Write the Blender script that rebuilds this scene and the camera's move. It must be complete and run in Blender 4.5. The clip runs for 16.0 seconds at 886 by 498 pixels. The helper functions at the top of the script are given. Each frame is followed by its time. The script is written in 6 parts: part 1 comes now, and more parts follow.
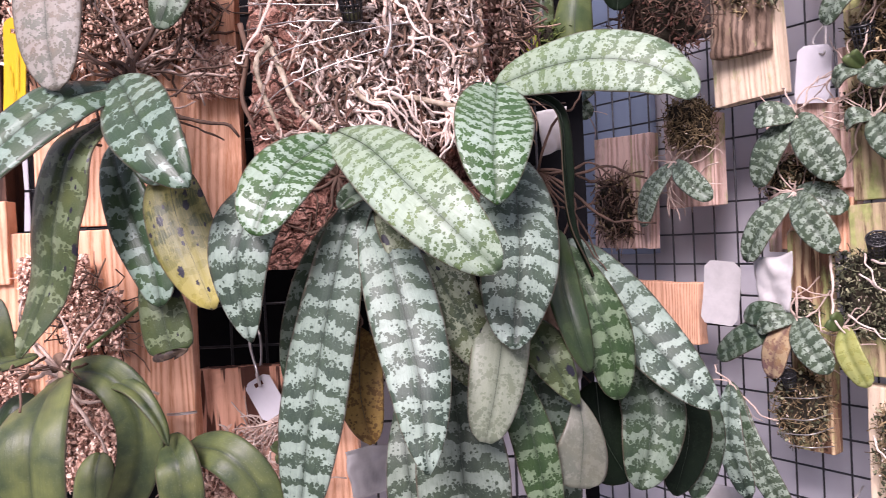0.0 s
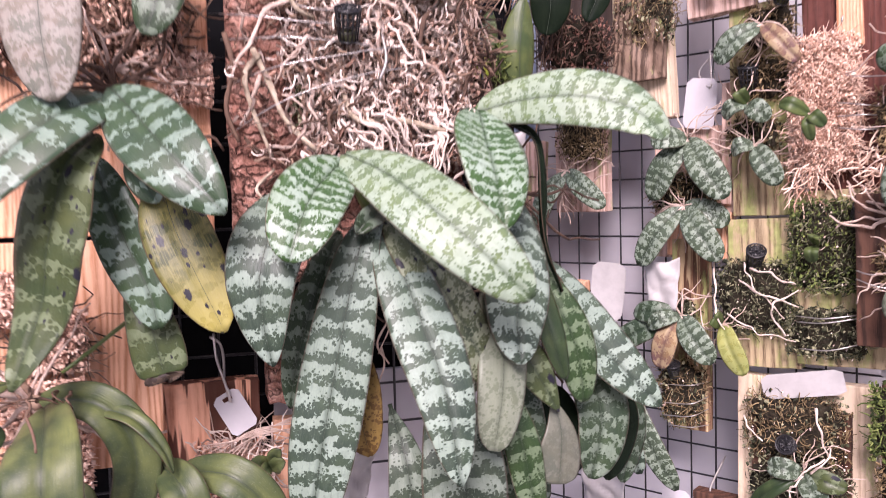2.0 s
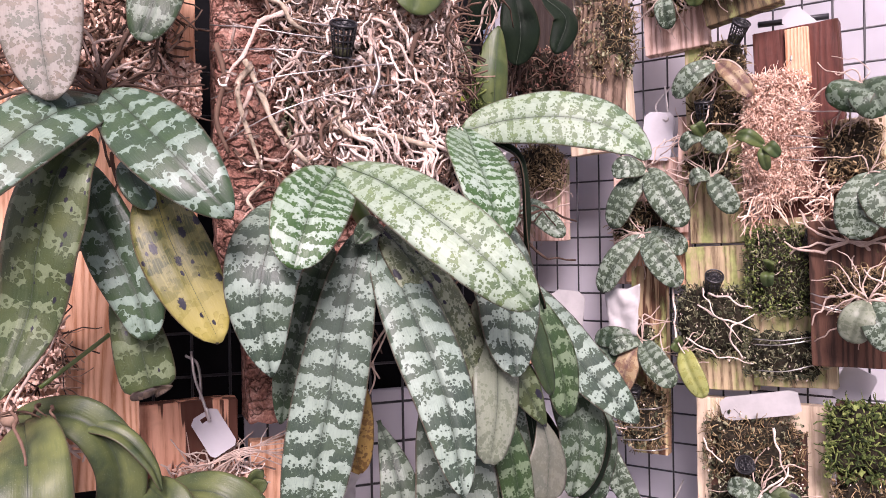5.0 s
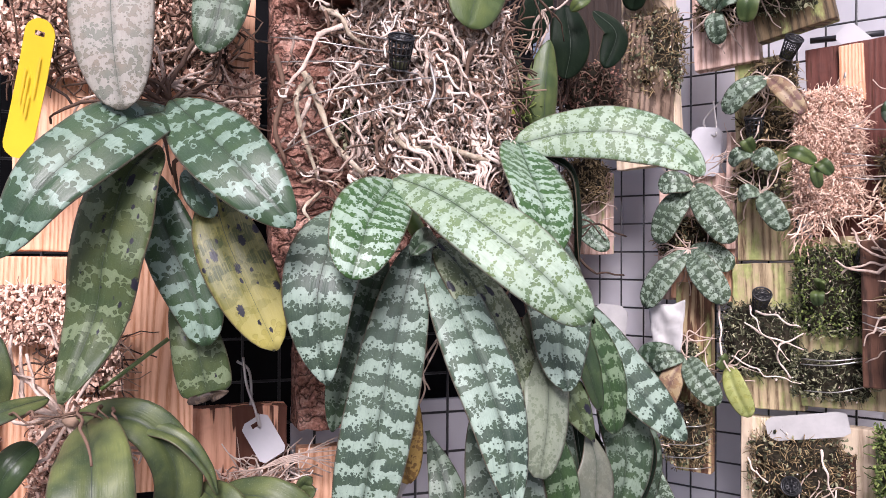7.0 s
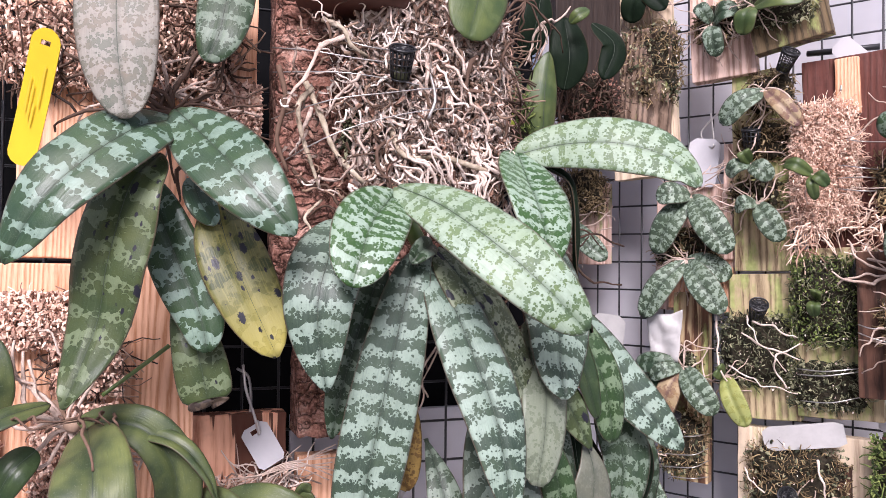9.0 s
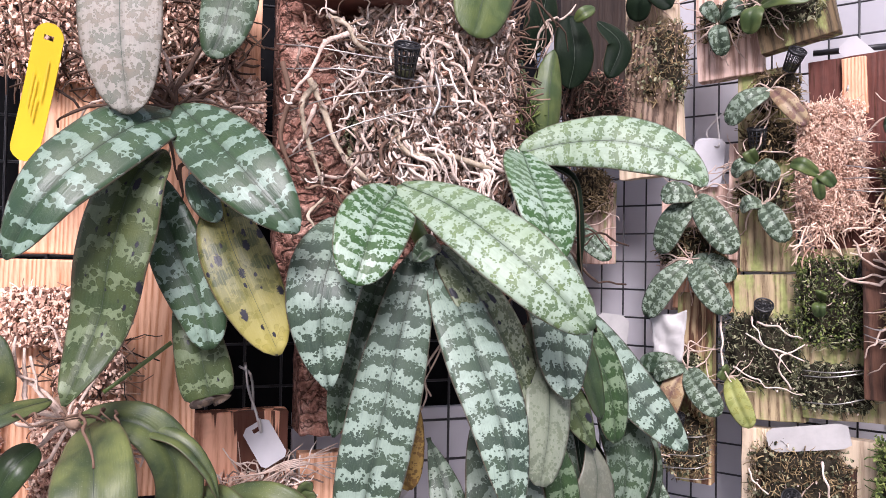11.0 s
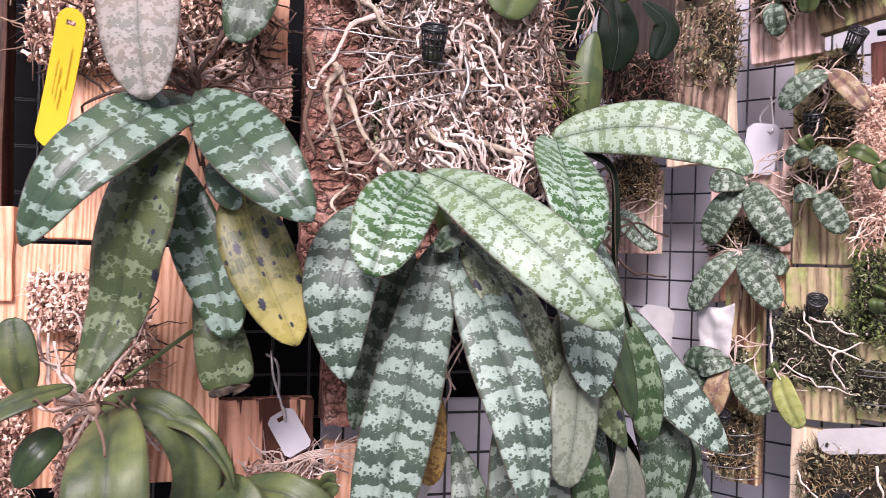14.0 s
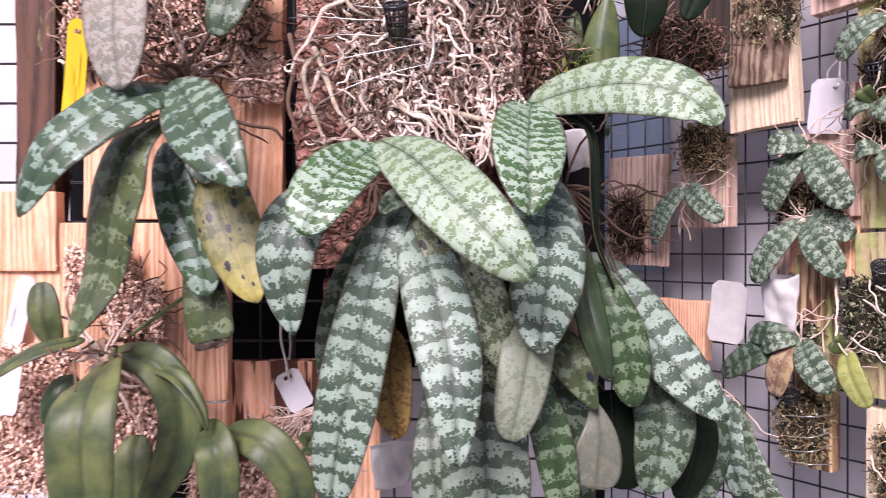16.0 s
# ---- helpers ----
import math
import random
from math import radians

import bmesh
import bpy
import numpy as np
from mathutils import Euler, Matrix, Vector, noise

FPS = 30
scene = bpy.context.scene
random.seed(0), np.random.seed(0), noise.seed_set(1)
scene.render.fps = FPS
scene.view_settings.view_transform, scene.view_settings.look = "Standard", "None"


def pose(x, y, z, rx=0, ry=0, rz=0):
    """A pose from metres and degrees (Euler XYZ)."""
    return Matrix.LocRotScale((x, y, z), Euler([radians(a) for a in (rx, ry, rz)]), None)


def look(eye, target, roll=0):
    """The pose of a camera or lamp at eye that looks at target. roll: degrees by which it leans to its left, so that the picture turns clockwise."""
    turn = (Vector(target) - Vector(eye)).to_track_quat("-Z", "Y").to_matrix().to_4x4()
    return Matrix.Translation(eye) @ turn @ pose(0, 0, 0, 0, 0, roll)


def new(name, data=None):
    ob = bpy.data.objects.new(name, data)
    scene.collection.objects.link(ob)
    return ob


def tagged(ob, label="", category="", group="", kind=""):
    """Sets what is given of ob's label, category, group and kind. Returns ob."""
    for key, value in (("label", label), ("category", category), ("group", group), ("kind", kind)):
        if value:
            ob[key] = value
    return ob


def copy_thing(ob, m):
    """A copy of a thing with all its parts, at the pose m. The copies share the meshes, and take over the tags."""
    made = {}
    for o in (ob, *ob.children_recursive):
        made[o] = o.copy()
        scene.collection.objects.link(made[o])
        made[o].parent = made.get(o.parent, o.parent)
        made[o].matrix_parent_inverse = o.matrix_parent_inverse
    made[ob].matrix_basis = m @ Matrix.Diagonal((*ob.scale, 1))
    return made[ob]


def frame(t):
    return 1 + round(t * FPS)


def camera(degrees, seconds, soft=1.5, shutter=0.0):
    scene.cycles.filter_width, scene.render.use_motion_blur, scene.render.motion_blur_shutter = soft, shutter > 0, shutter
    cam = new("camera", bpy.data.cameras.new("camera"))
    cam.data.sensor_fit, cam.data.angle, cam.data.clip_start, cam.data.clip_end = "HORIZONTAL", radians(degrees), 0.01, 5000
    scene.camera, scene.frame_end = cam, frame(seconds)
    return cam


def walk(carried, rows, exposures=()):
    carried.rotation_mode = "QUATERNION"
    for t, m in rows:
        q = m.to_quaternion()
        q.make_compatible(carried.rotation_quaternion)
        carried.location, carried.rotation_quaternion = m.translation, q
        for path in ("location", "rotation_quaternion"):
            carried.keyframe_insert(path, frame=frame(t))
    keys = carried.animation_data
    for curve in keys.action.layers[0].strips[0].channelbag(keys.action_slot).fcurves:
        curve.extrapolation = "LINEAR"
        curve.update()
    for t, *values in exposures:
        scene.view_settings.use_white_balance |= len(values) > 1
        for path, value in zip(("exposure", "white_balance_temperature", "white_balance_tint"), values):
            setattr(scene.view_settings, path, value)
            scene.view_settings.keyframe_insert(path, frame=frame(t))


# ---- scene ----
cam = camera(59.1, 16.0, soft=0.65, shutter=0.6)
METRES, EYE, TILT, LEAN, TURN = 0.72, 1.5, -0.7, 2.7, 0.0
ROWS = [
    (0.0, 0.0, 0.0, 0.0, 0.0, 0.0, 0.0),
    (0.5, 0.001, -0.0044, 0.0035, -1.92, -0.11, 0.19),
    (1.0, -0.0418, -0.0365, 0.0485, -5.4, -0.51, 0.33),
    (1.5, -0.1557, -0.0936, 0.0782, -11.17, -1.16, -0.1),
    (2.0, -0.2386, -0.0138, 0.0541, -15.45, -1.96, -0.88),
    (2.5, -0.2752, 0.0816, 0.0122, -19.62, -1.7, -1.6),
    (3.0, -0.297, 0.0598, 0.0166, -21.24, -1.5, -1.7),
    (5.5, -0.3238, 0.0023, 0.0171, -20.94, 1.99, -1.37),
    (6.0, -0.3378, -0.0014, 0.0189, -20.01, 2.23, -1.93),
    (6.5, -0.3447, 0.0063, 0.0189, -19.32, 2.15, -2.32),
    (7.0, -0.3417, 0.0108, 0.0189, -18.93, 2.06, -2.56),
    (7.5, -0.3419, 0.0007, 0.0184, -18.84, 2.12, -2.69),
    (8.0, -0.3481, -0.0056, 0.0172, -18.96, 2.44, -2.76),
    (8.5, -0.3466, -0.0013, 0.018, -19.05, 2.74, -2.8),
    (11.0, -0.3445, 0.0082, 0.0171, -18.85, 2.68, -3.19),
    (11.5, -0.3512, 0.004, 0.0181, -18.8, 2.57, -3.26),
    (12.0, -0.3537, 0.0043, 0.0189, -18.78, 2.51, -3.25),
    (12.5, -0.3499, 0.0091, 0.0166, -18.73, 2.41, -3.26),
    (13.0, -0.3444, 0.0147, 0.0155, -18.45, 2.29, -3.49),
    (13.5, -0.3399, 0.0125, 0.0143, -17.47, 2.12, -3.79),
    (14.0, -0.3027, 0.024, 0.0258, -14.68, 1.31, -3.97),
    (14.5, -0.1717, 0.0167, 0.0381, -9.43, 0.73, -3.76),
    (15.0, -0.0733, -0.0159, 0.0119, -4.62, 0.82, -3.31),
    (15.5, -0.0244, -0.0233, -0.0005, -1.95, 0.73, -2.85),
    (16.0, -0.0415, -0.0484, -0.0046, -0.3, 0.71, -2.68),
]
walk(cam, [(t, pose(0, 0, EYE, TILT, LEAN, TURN) @ pose(METRES * x, METRES * y, METRES * z, 90 + pitch, roll, yaw)) for t, x, y, z, yaw, pitch, roll in ROWS], exposures=((0.0, 0.85, 6370, 31), (3.0, 0.97, 6620, 35), (5.5, 0.84, 6600, 34), (7.0, 0.8, 6250, 22), (13.0, 0.8, 6250, 22), (14.5, 0.84, 6370, 31), (16.0, 0.84, 6370, 31)))

# ---- light ----
world = bpy.data.worlds.new("overcast")
scene.world = world
world.use_nodes = True
wn = world.node_tree
sky = wn.nodes.new("ShaderNodeTexSky")
sky.sky_type, sky.sun_disc = "NISHITA", False
sky.sun_elevation, sky.sun_rotation = radians(58), radians(200)
sky.air_density, sky.dust_density = 1.0, 4.0
wn.links.new(sky.outputs[0], wn.nodes["Background"].inputs[0])
wn.nodes["Background"].inputs[1].default_value = 0.095
sun = new("sun", bpy.data.lights.new("sun", "SUN"))
sun.data.energy, sun.data.angle, sun.data.color = 3.7, radians(24), (1.0, 0.97, 0.95)
sun.matrix_world = look((-1.2, -2.2, 3.9), (0, 0.7, 1.5))

# ---- materials ----


def material(name):
    m = bpy.data.materials.new(name)
    m.use_nodes = True
    return m, m.node_tree, m.node_tree.nodes["Principled BSDF"]


def node(nt, kind, **sets):
    n = nt.nodes.new(kind)
    for key, value in sets.items():
        if isinstance(value, (int, float, tuple)) and key in n.inputs:
            n.inputs[key].default_value = value
        elif key in n.inputs:
            nt.links.new(value, n.inputs[key])
    return n


def math_node(nt, op, a, b=None):
    n = nt.nodes.new("ShaderNodeMath")
    n.operation = op
    for i, v in enumerate((a, b)):
        if v is None:
            continue
        if isinstance(v, (int, float)):
            n.inputs[i].default_value = v
        else:
            nt.links.new(v, n.inputs[i])
    return n.outputs[0]


def ramp(nt, fac, stops, interp="LINEAR"):
    n = nt.nodes.new("ShaderNodeValToRGB")
    n.color_ramp.interpolation = interp
    for i, (p, c) in enumerate(stops):
        e = n.color_ramp.elements[i] if i < 2 else n.color_ramp.elements.new(p)
        e.position, e.color = p, (*c, 1) if len(c) == 3 else c
    nt.links.new(fac, n.inputs[0])
    return n.outputs[0]


def mix(nt, fac, a, b, mode="MIX"):
    n = nt.nodes.new("ShaderNodeMix")
    n.data_type, n.blend_type = "RGBA", mode
    for i, v in ((0, fac), (6, a), (7, b)):
        if isinstance(v, (int, float)):
            n.inputs[i].default_value = v
        elif isinstance(v, tuple):
            n.inputs[i].default_value = (*v, 1)
        else:
            nt.links.new(v, n.inputs[i])
    return n.outputs[2]


def bump(nt, bsdf, height, strength=0.3, distance=0.001):
    n = node(nt, "ShaderNodeBump", Strength=strength, Distance=distance, Height=height)
    nt.links.new(n.outputs[0], bsdf.inputs["Normal"])


def noise_tex(nt, vec, scale, detail=3.0, rough=0.55, distort=0.0):
    return node(nt, "ShaderNodeTexNoise", Vector=vec, Scale=scale, Detail=detail, Roughness=rough, Distortion=distort).outputs["Fac"]


def leaf_material(name, dark, pale, period=0.017, cover=0.5, tint=(0.1, 0.2, 0.04), tinted=0.3, rough=0.36,
                  arch=9.0, spots=0.0, dot=0.0026, contrast=1.0, reach=1.0, veil=0.25, gloss=0.24, veil_col=None, blotch=0.35, dusty=0.14, ragged=1.0, rimmed=0.55):
    """A mottled leaf: silver bands eaten away by round dark dots that crowd into dark bands.
    UV holds metres along and across the blade; dot: the dots' spacing; cover: the silver's share."""
    m, nt, bsdf = material(name)
    uv = nt.nodes.new("ShaderNodeUVMap").outputs[0]
    info = nt.nodes.new("ShaderNodeObjectInfo").outputs["Random"]
    shift = node(nt, "ShaderNodeCombineXYZ", X=math_node(nt, "MULTIPLY", info, 3.7), Y=math_node(nt, "MULTIPLY", info, 1.9), Z=info).outputs[0]
    vec = nt.nodes.new("ShaderNodeVectorMath")
    nt.links.new(uv, vec.inputs[0]), nt.links.new(shift, vec.inputs[1])
    vec = vec.outputs[0]
    sep = node(nt, "ShaderNodeSeparateXYZ", Vector=uv)
    u, v = sep.outputs[0], sep.outputs[1]
    av = math_node(nt, "ABSOLUTE", v)
    blade = nt.nodes.new("ShaderNodeUVMap")
    blade.uv_map = "Blade"
    part_uv = node(nt, "ShaderNodeSeparateXYZ", Vector=blade.outputs[0])
    along, rim = part_uv.outputs[0], math_node(nt, "ABSOLUTE", part_uv.outputs[1])
    big = noise_tex(nt, vec, 42, 2)
    mid = noise_tex(nt, vec, 0.45 / dot, 3, 0.55)
    fine = noise_tex(nt, vec, 560, 2, 0.6)
    # bands: a saw that rises sharply and fades towards the tip, bent by the arch and by slow noise
    bent = math_node(nt, "SUBTRACT", u, math_node(nt, "MULTIPLY", math_node(nt, "MULTIPLY", v, v), arch))
    bent = math_node(nt, "ADD", bent, math_node(nt, "MULTIPLY", big, 1.5 * period))
    bent = math_node(nt, "ADD", bent, math_node(nt, "MULTIPLY", mid, 0.6 * period * ragged))
    bent = math_node(nt, "ADD", bent, math_node(nt, "MULTIPLY", info, 0.1))
    turn = math_node(nt, "FRACT", math_node(nt, "DIVIDE", bent, period))
    band = ramp(nt, turn, [(0.0, (0.12,) * 3), (0.1, (1, 1, 1)), (0.42, (0.78,) * 3), (0.72, (0.1,) * 3), (0.95, (0.0,) * 3), (1.0, (0.12,) * 3)])
    level = math_node(nt, "ADD", math_node(nt, "MULTIPLY", math_node(nt, "SUBTRACT", band, 0.5), 0.85 * reach), math_node(nt, "MULTIPLY", math_node(nt, "SUBTRACT", mid, 0.5), 1.5 * ragged))
    level = math_node(nt, "ADD", level, math_node(nt, "MULTIPLY", math_node(nt, "SUBTRACT", big, 0.5), 1.0))
    level = math_node(nt, "ADD", level, cover)
    # dots: round cells whose radius shrinks as the silver gains
    warp = node(nt, "ShaderNodeVectorMath")
    warp.operation = "MULTIPLY_ADD"
    nt.links.new(node(nt, "ShaderNodeTexNoise", Vector=vec, Scale=1.1 / dot, Detail=2.0).outputs["Color"], warp.inputs[0])
    warp.inputs[1].default_value = (0.55 * dot, 0.55 * dot, 0.0)
    nt.links.new(vec, warp.inputs[2])
    cell = node(nt, "ShaderNodeTexVoronoi", Vector=warp.outputs[0], Scale=1.0 / dot)
    chance = node(nt, "ShaderNodeSeparateColor", Color=cell.outputs["Color"]).outputs[0]
    radius = math_node(nt, "SUBTRACT", math_node(nt, "MULTIPLY", chance, 0.85), math_node(nt, "MULTIPLY", math_node(nt, "SUBTRACT", level, 0.34), 1.25))
    edge_d = math_node(nt, "ADD", math_node(nt, "SUBTRACT", cell.outputs["Distance"], radius), -0.12)
    mask = ramp(nt, math_node(nt, "ADD", edge_d, 0.5), [(0.47, (0, 0, 0)), (0.5, (0.5,) * 3), (0.54, (0.86,) * 3), (0.85, (1, 1, 1))])
    peck = node(nt, "ShaderNodeTexVoronoi", Vector=warp.outputs[0], Scale=2.1 / dot)
    peck_lot = node(nt, "ShaderNodeSeparateColor", Color=peck.outputs["Color"]).outputs[0]
    peck_r = math_node(nt, "SUBTRACT", math_node(nt, "MULTIPLY", peck_lot, 0.5), math_node(nt, "MULTIPLY", math_node(nt, "SUBTRACT", level, 0.12), 0.5))
    mask = math_node(nt, "MULTIPLY", mask, ramp(nt, math_node(nt, "ADD", math_node(nt, "SUBTRACT", peck.outputs["Distance"], peck_r), 0.5), [(0.42, (0.15,) * 3), (0.56, (1, 1, 1))]))
    mask = math_node(nt, "MULTIPLY", mask, math_node(nt, "MULTIPLY", contrast, math_node(nt, "ADD", 0.75, math_node(nt, "MULTIPLY", along, 0.25))))
    base = mix(nt, ramp(nt, big, [(0.35, (0, 0, 0)), (0.7, (tinted,) * 3)]), dark, tint)
    base = mix(nt, ramp(nt, mid, [(0.4, (0, 0, 0)), (0.7, (0.35,) * 3)]), base, tuple(0.88 * a + 0.12 * b for a, b in zip(dark, pale)))
    base = mix(nt, math_node(nt, "MULTIPLY", math_node(nt, "SUBTRACT", 1.0, along), veil), base, veil_col or tuple(0.45 * a + 0.55 * b for a, b in zip(pale, tint)))
    vary = noise_tex(nt, vec, 26, 3)
    silver = mix(nt, ramp(nt, vary, [(0.35, (0, 0, 0)), (0.72, (0.75,) * 3)]), pale, tuple(0.62 * a + 0.38 * b for a, b in zip(pale, tint)))
    film = noise_tex(nt, vec, 170, 4, 0.65)
    silver = mix(nt, ramp(nt, film, [(0.45, (0, 0, 0)), (0.68, (0.4,) * 3)]), silver, tuple(0.45 * a + 0.55 * b for a, b in zip(dark, pale)))
    ring = ramp(nt, math_node(nt, "ADD", edge_d, 0.5), [(0.3, (0, 0, 0)), (0.46, (rimmed,) * 3), (0.5, (0, 0, 0))])
    base = mix(nt, ring, base, tuple(0.6 * a for a in dark))
    col = mix(nt, mask, base, silver)
    streak = node(nt, "ShaderNodeMapping", Vector=vec)
    streak.inputs["Scale"].default_value = (0.08, 1, 1)
    vein = noise_tex(nt, streak.outputs[0], 900, 2, 0.6)
    col = mix(nt, ramp(nt, vein, [(0.5, (0, 0, 0)), (0.72, (0.3,) * 3)]), col, tuple(0.75 * a + 0.25 * b for a, b in zip(dark, pale)))
    rib = ramp(nt, av, [(0.0004, (1, 1, 1)), (0.0014, (0, 0, 0))])
    col = mix(nt, math_node(nt, "MULTIPLY", rib, 0.6), col, tuple(0.7 * a for a in dark))
    stain = noise_tex(nt, vec, 38, 5, 0.7)
    col = mix(nt, ramp(nt, stain, [(0.52, (0, 0, 0)), (0.72, (blotch,) * 3)]), col, tuple(0.5 * a + 0.5 * b for a, b in zip(dark, tint)))
    edge = ramp(nt, rim, [(0.95, (0, 0, 0)), (0.99, (0.8,) * 3)])
    col = mix(nt, edge, col, (0.07, 0.05, 0.035))
    dust = noise_tex(nt, vec, 900, 2, 0.7)
    col = mix(nt, ramp(nt, dust, [(0.6, (0, 0, 0)), (0.75, (dusty,) * 3)]), col, (0.28, 0.3, 0.25))
    if spots:
        # decayed pits: long dark blotches, thickest near the base, and small round ones
        for scale, size, some_at in ((98.0, 0.3, 0.68), (190.0, 0.26, 0.84)):
            pit = node(nt, "ShaderNodeMapping", Vector=vec)
            pit.inputs["Scale"].default_value = (0.55, 1, 1)
            rot = node(nt, "ShaderNodeTexVoronoi", Vector=pit.outputs[0], Scale=scale, Randomness=1.0)
            gap = math_node(nt, "ADD", rot.outputs["Distance"], math_node(nt, "MULTIPLY", math_node(nt, "SUBTRACT", fine, 0.5), 0.3))
            hole = ramp(nt, gap, [(size - 0.06, (1, 1, 1)), (size, (0, 0, 0))])
            lot = node(nt, "ShaderNodeSeparateColor", Color=rot.outputs["Color"]).outputs[1]
            lot = math_node(nt, "ADD", lot, math_node(nt, "MULTIPLY", math_node(nt, "SUBTRACT", 0.5, along), 0.3))
            some = ramp(nt, lot, [(some_at - 0.16 * spots, (0, 0, 0)), (some_at + 0.03 - 0.16 * spots, (1, 1, 1))])
            col = mix(nt, mix(nt, 1.0, hole, some, "MULTIPLY"), col, (0.013, 0.013, 0.02))
    nt.links.new(col, bsdf.inputs["Base Color"])
    wet = noise_tex(nt, vec, 25, 3)
    nt.links.new(math_node(nt, "ADD", rough - 0.1, math_node(nt, "MULTIPLY", wet, 0.25)), bsdf.inputs["Roughness"])
    bsdf.inputs["Specular IOR Level"].default_value = gloss
    height = math_node(nt, "ADD", math_node(nt, "MULTIPLY", fine, 0.6), math_node(nt, "MULTIPLY", vein, 0.7))
    bump(nt, bsdf, math_node(nt, "ADD", height, math_node(nt, "MULTIPLY", mid, 0.3)), 0.3, 0.0008)
    return m


def wood_material(name, light, dark, bands=60.0, rough=0.6, moss=0.0, stripes=0.0, stripe_col=(0.06, 0.02, 0.012), grain=0.5):
    """Sawn wood, its grain along the object's z; moss: share of green growth."""
    m, nt, bsdf = material(name)
    co = nt.nodes.new("ShaderNodeTexCoord").outputs["Object"]
    info = nt.nodes.new("ShaderNodeObjectInfo").outputs["Random"]
    mp = node(nt, "ShaderNodeMapping", Vector=co, Location=(0.3, 0.1, 0.2))
    mp.inputs["Scale"].default_value = (1, 1, 0.07)
    off = nt.nodes.new("ShaderNodeVectorMath")
    nt.links.new(mp.outputs[0], off.inputs[0])
    nt.links.new(node(nt, "ShaderNodeCombineXYZ", X=math_node(nt, "MULTIPLY", info, 2.0), Y=info).outputs[0], off.inputs[1])
    vec = off.outputs[0]
    slow = noise_tex(nt, vec, 9, 3)
    rings = math_node(nt, "SINE", math_node(nt, "MULTIPLY", math_node(nt, "ADD", node(nt, "ShaderNodeSeparateXYZ", Vector=vec).outputs[0], math_node(nt, "MULTIPLY", slow, 0.15)), bands * 6.28))
    fine = noise_tex(nt, vec, 700, 3, 0.7)
    f = math_node(nt, "ADD", math_node(nt, "MULTIPLY", math_node(nt, "MULTIPLY", rings, noise_tex(nt, vec, 40, 2)), 0.5 * grain), math_node(nt, "MULTIPLY", fine, grain))
    col = mix(nt, ramp(nt, math_node(nt, "ADD", f, 0.25 - 0.25 * grain), [(0.22, (0, 0, 0)), (0.42, (0.25,) * 3), (0.68, (1, 1, 1))]), light, dark)
    if stripes:
        s = noise_tex(nt, vec, 95, 2)
        col = mix(nt, ramp(nt, s, [(0.53 - 0.1 * stripes, (0, 0, 0)), (0.555 - 0.1 * stripes, (0.94,) * 3)]), col, stripe_col)
    blot = noise_tex(nt, co, 22, 4, 0.65)
    col = mix(nt, ramp(nt, blot, [(0.55, (0, 0, 0)), (0.8, (0.55,) * 3)]), col, tuple(c * 0.45 for c in dark))
    if moss:
        mo = node(nt, "ShaderNodeMapping", Vector=co)
        mo.inputs["Scale"].default_value = (1, 1, 0.3)
        g = noise_tex(nt, mo.outputs[0], 42, 5, 0.7)
        col = mix(nt, ramp(nt, g, [(0.62 - 0.3 * moss, (0, 0, 0)), (0.74 - 0.3 * moss, (0.9,) * 3)]), col, mix(nt, noise_tex(nt, co, 120, 2), (0.1, 0.125, 0.03), (0.46, 0.5, 0.19)))
    nt.links.new(col, bsdf.inputs["Base Color"])
    bsdf.inputs["Roughness"].default_value = rough
    bsdf.inputs["Specular IOR Level"].default_value = 0.2
    bump(nt, bsdf, math_node(nt, "ADD", fine, math_node(nt, "MULTIPLY", rings, 0.25)), 0.5, 0.001)
    return m


def rough_material(name, stops, scale=90.0, rough=0.85, relief=0.6, size=0.003, per_island=0.0):
    """Fibre, bark, moss: colours from a noise, and from island to island where strands are loose."""
    m, nt, bsdf = material(name)
    co = nt.nodes.new("ShaderNodeTexCoord").outputs["Object"]
    n = noise_tex(nt, co, scale, 5, 0.65)
    if per_island:
        isl = nt.nodes.new("ShaderNodeNewGeometry").outputs["Random Per Island"]
        n = math_node(nt, "ADD", math_node(nt, "MULTIPLY", n, 1 - per_island), math_node(nt, "MULTIPLY", isl, per_island))
    nt.links.new(ramp(nt, n, stops), bsdf.inputs["Base Color"])
    bsdf.inputs["Roughness"].default_value = rough
    bsdf.inputs["Specular IOR Level"].default_value = 0.25
    bump(nt, bsdf, noise_tex(nt, co, scale * 3, 5, 0.7), relief, size)
    return m


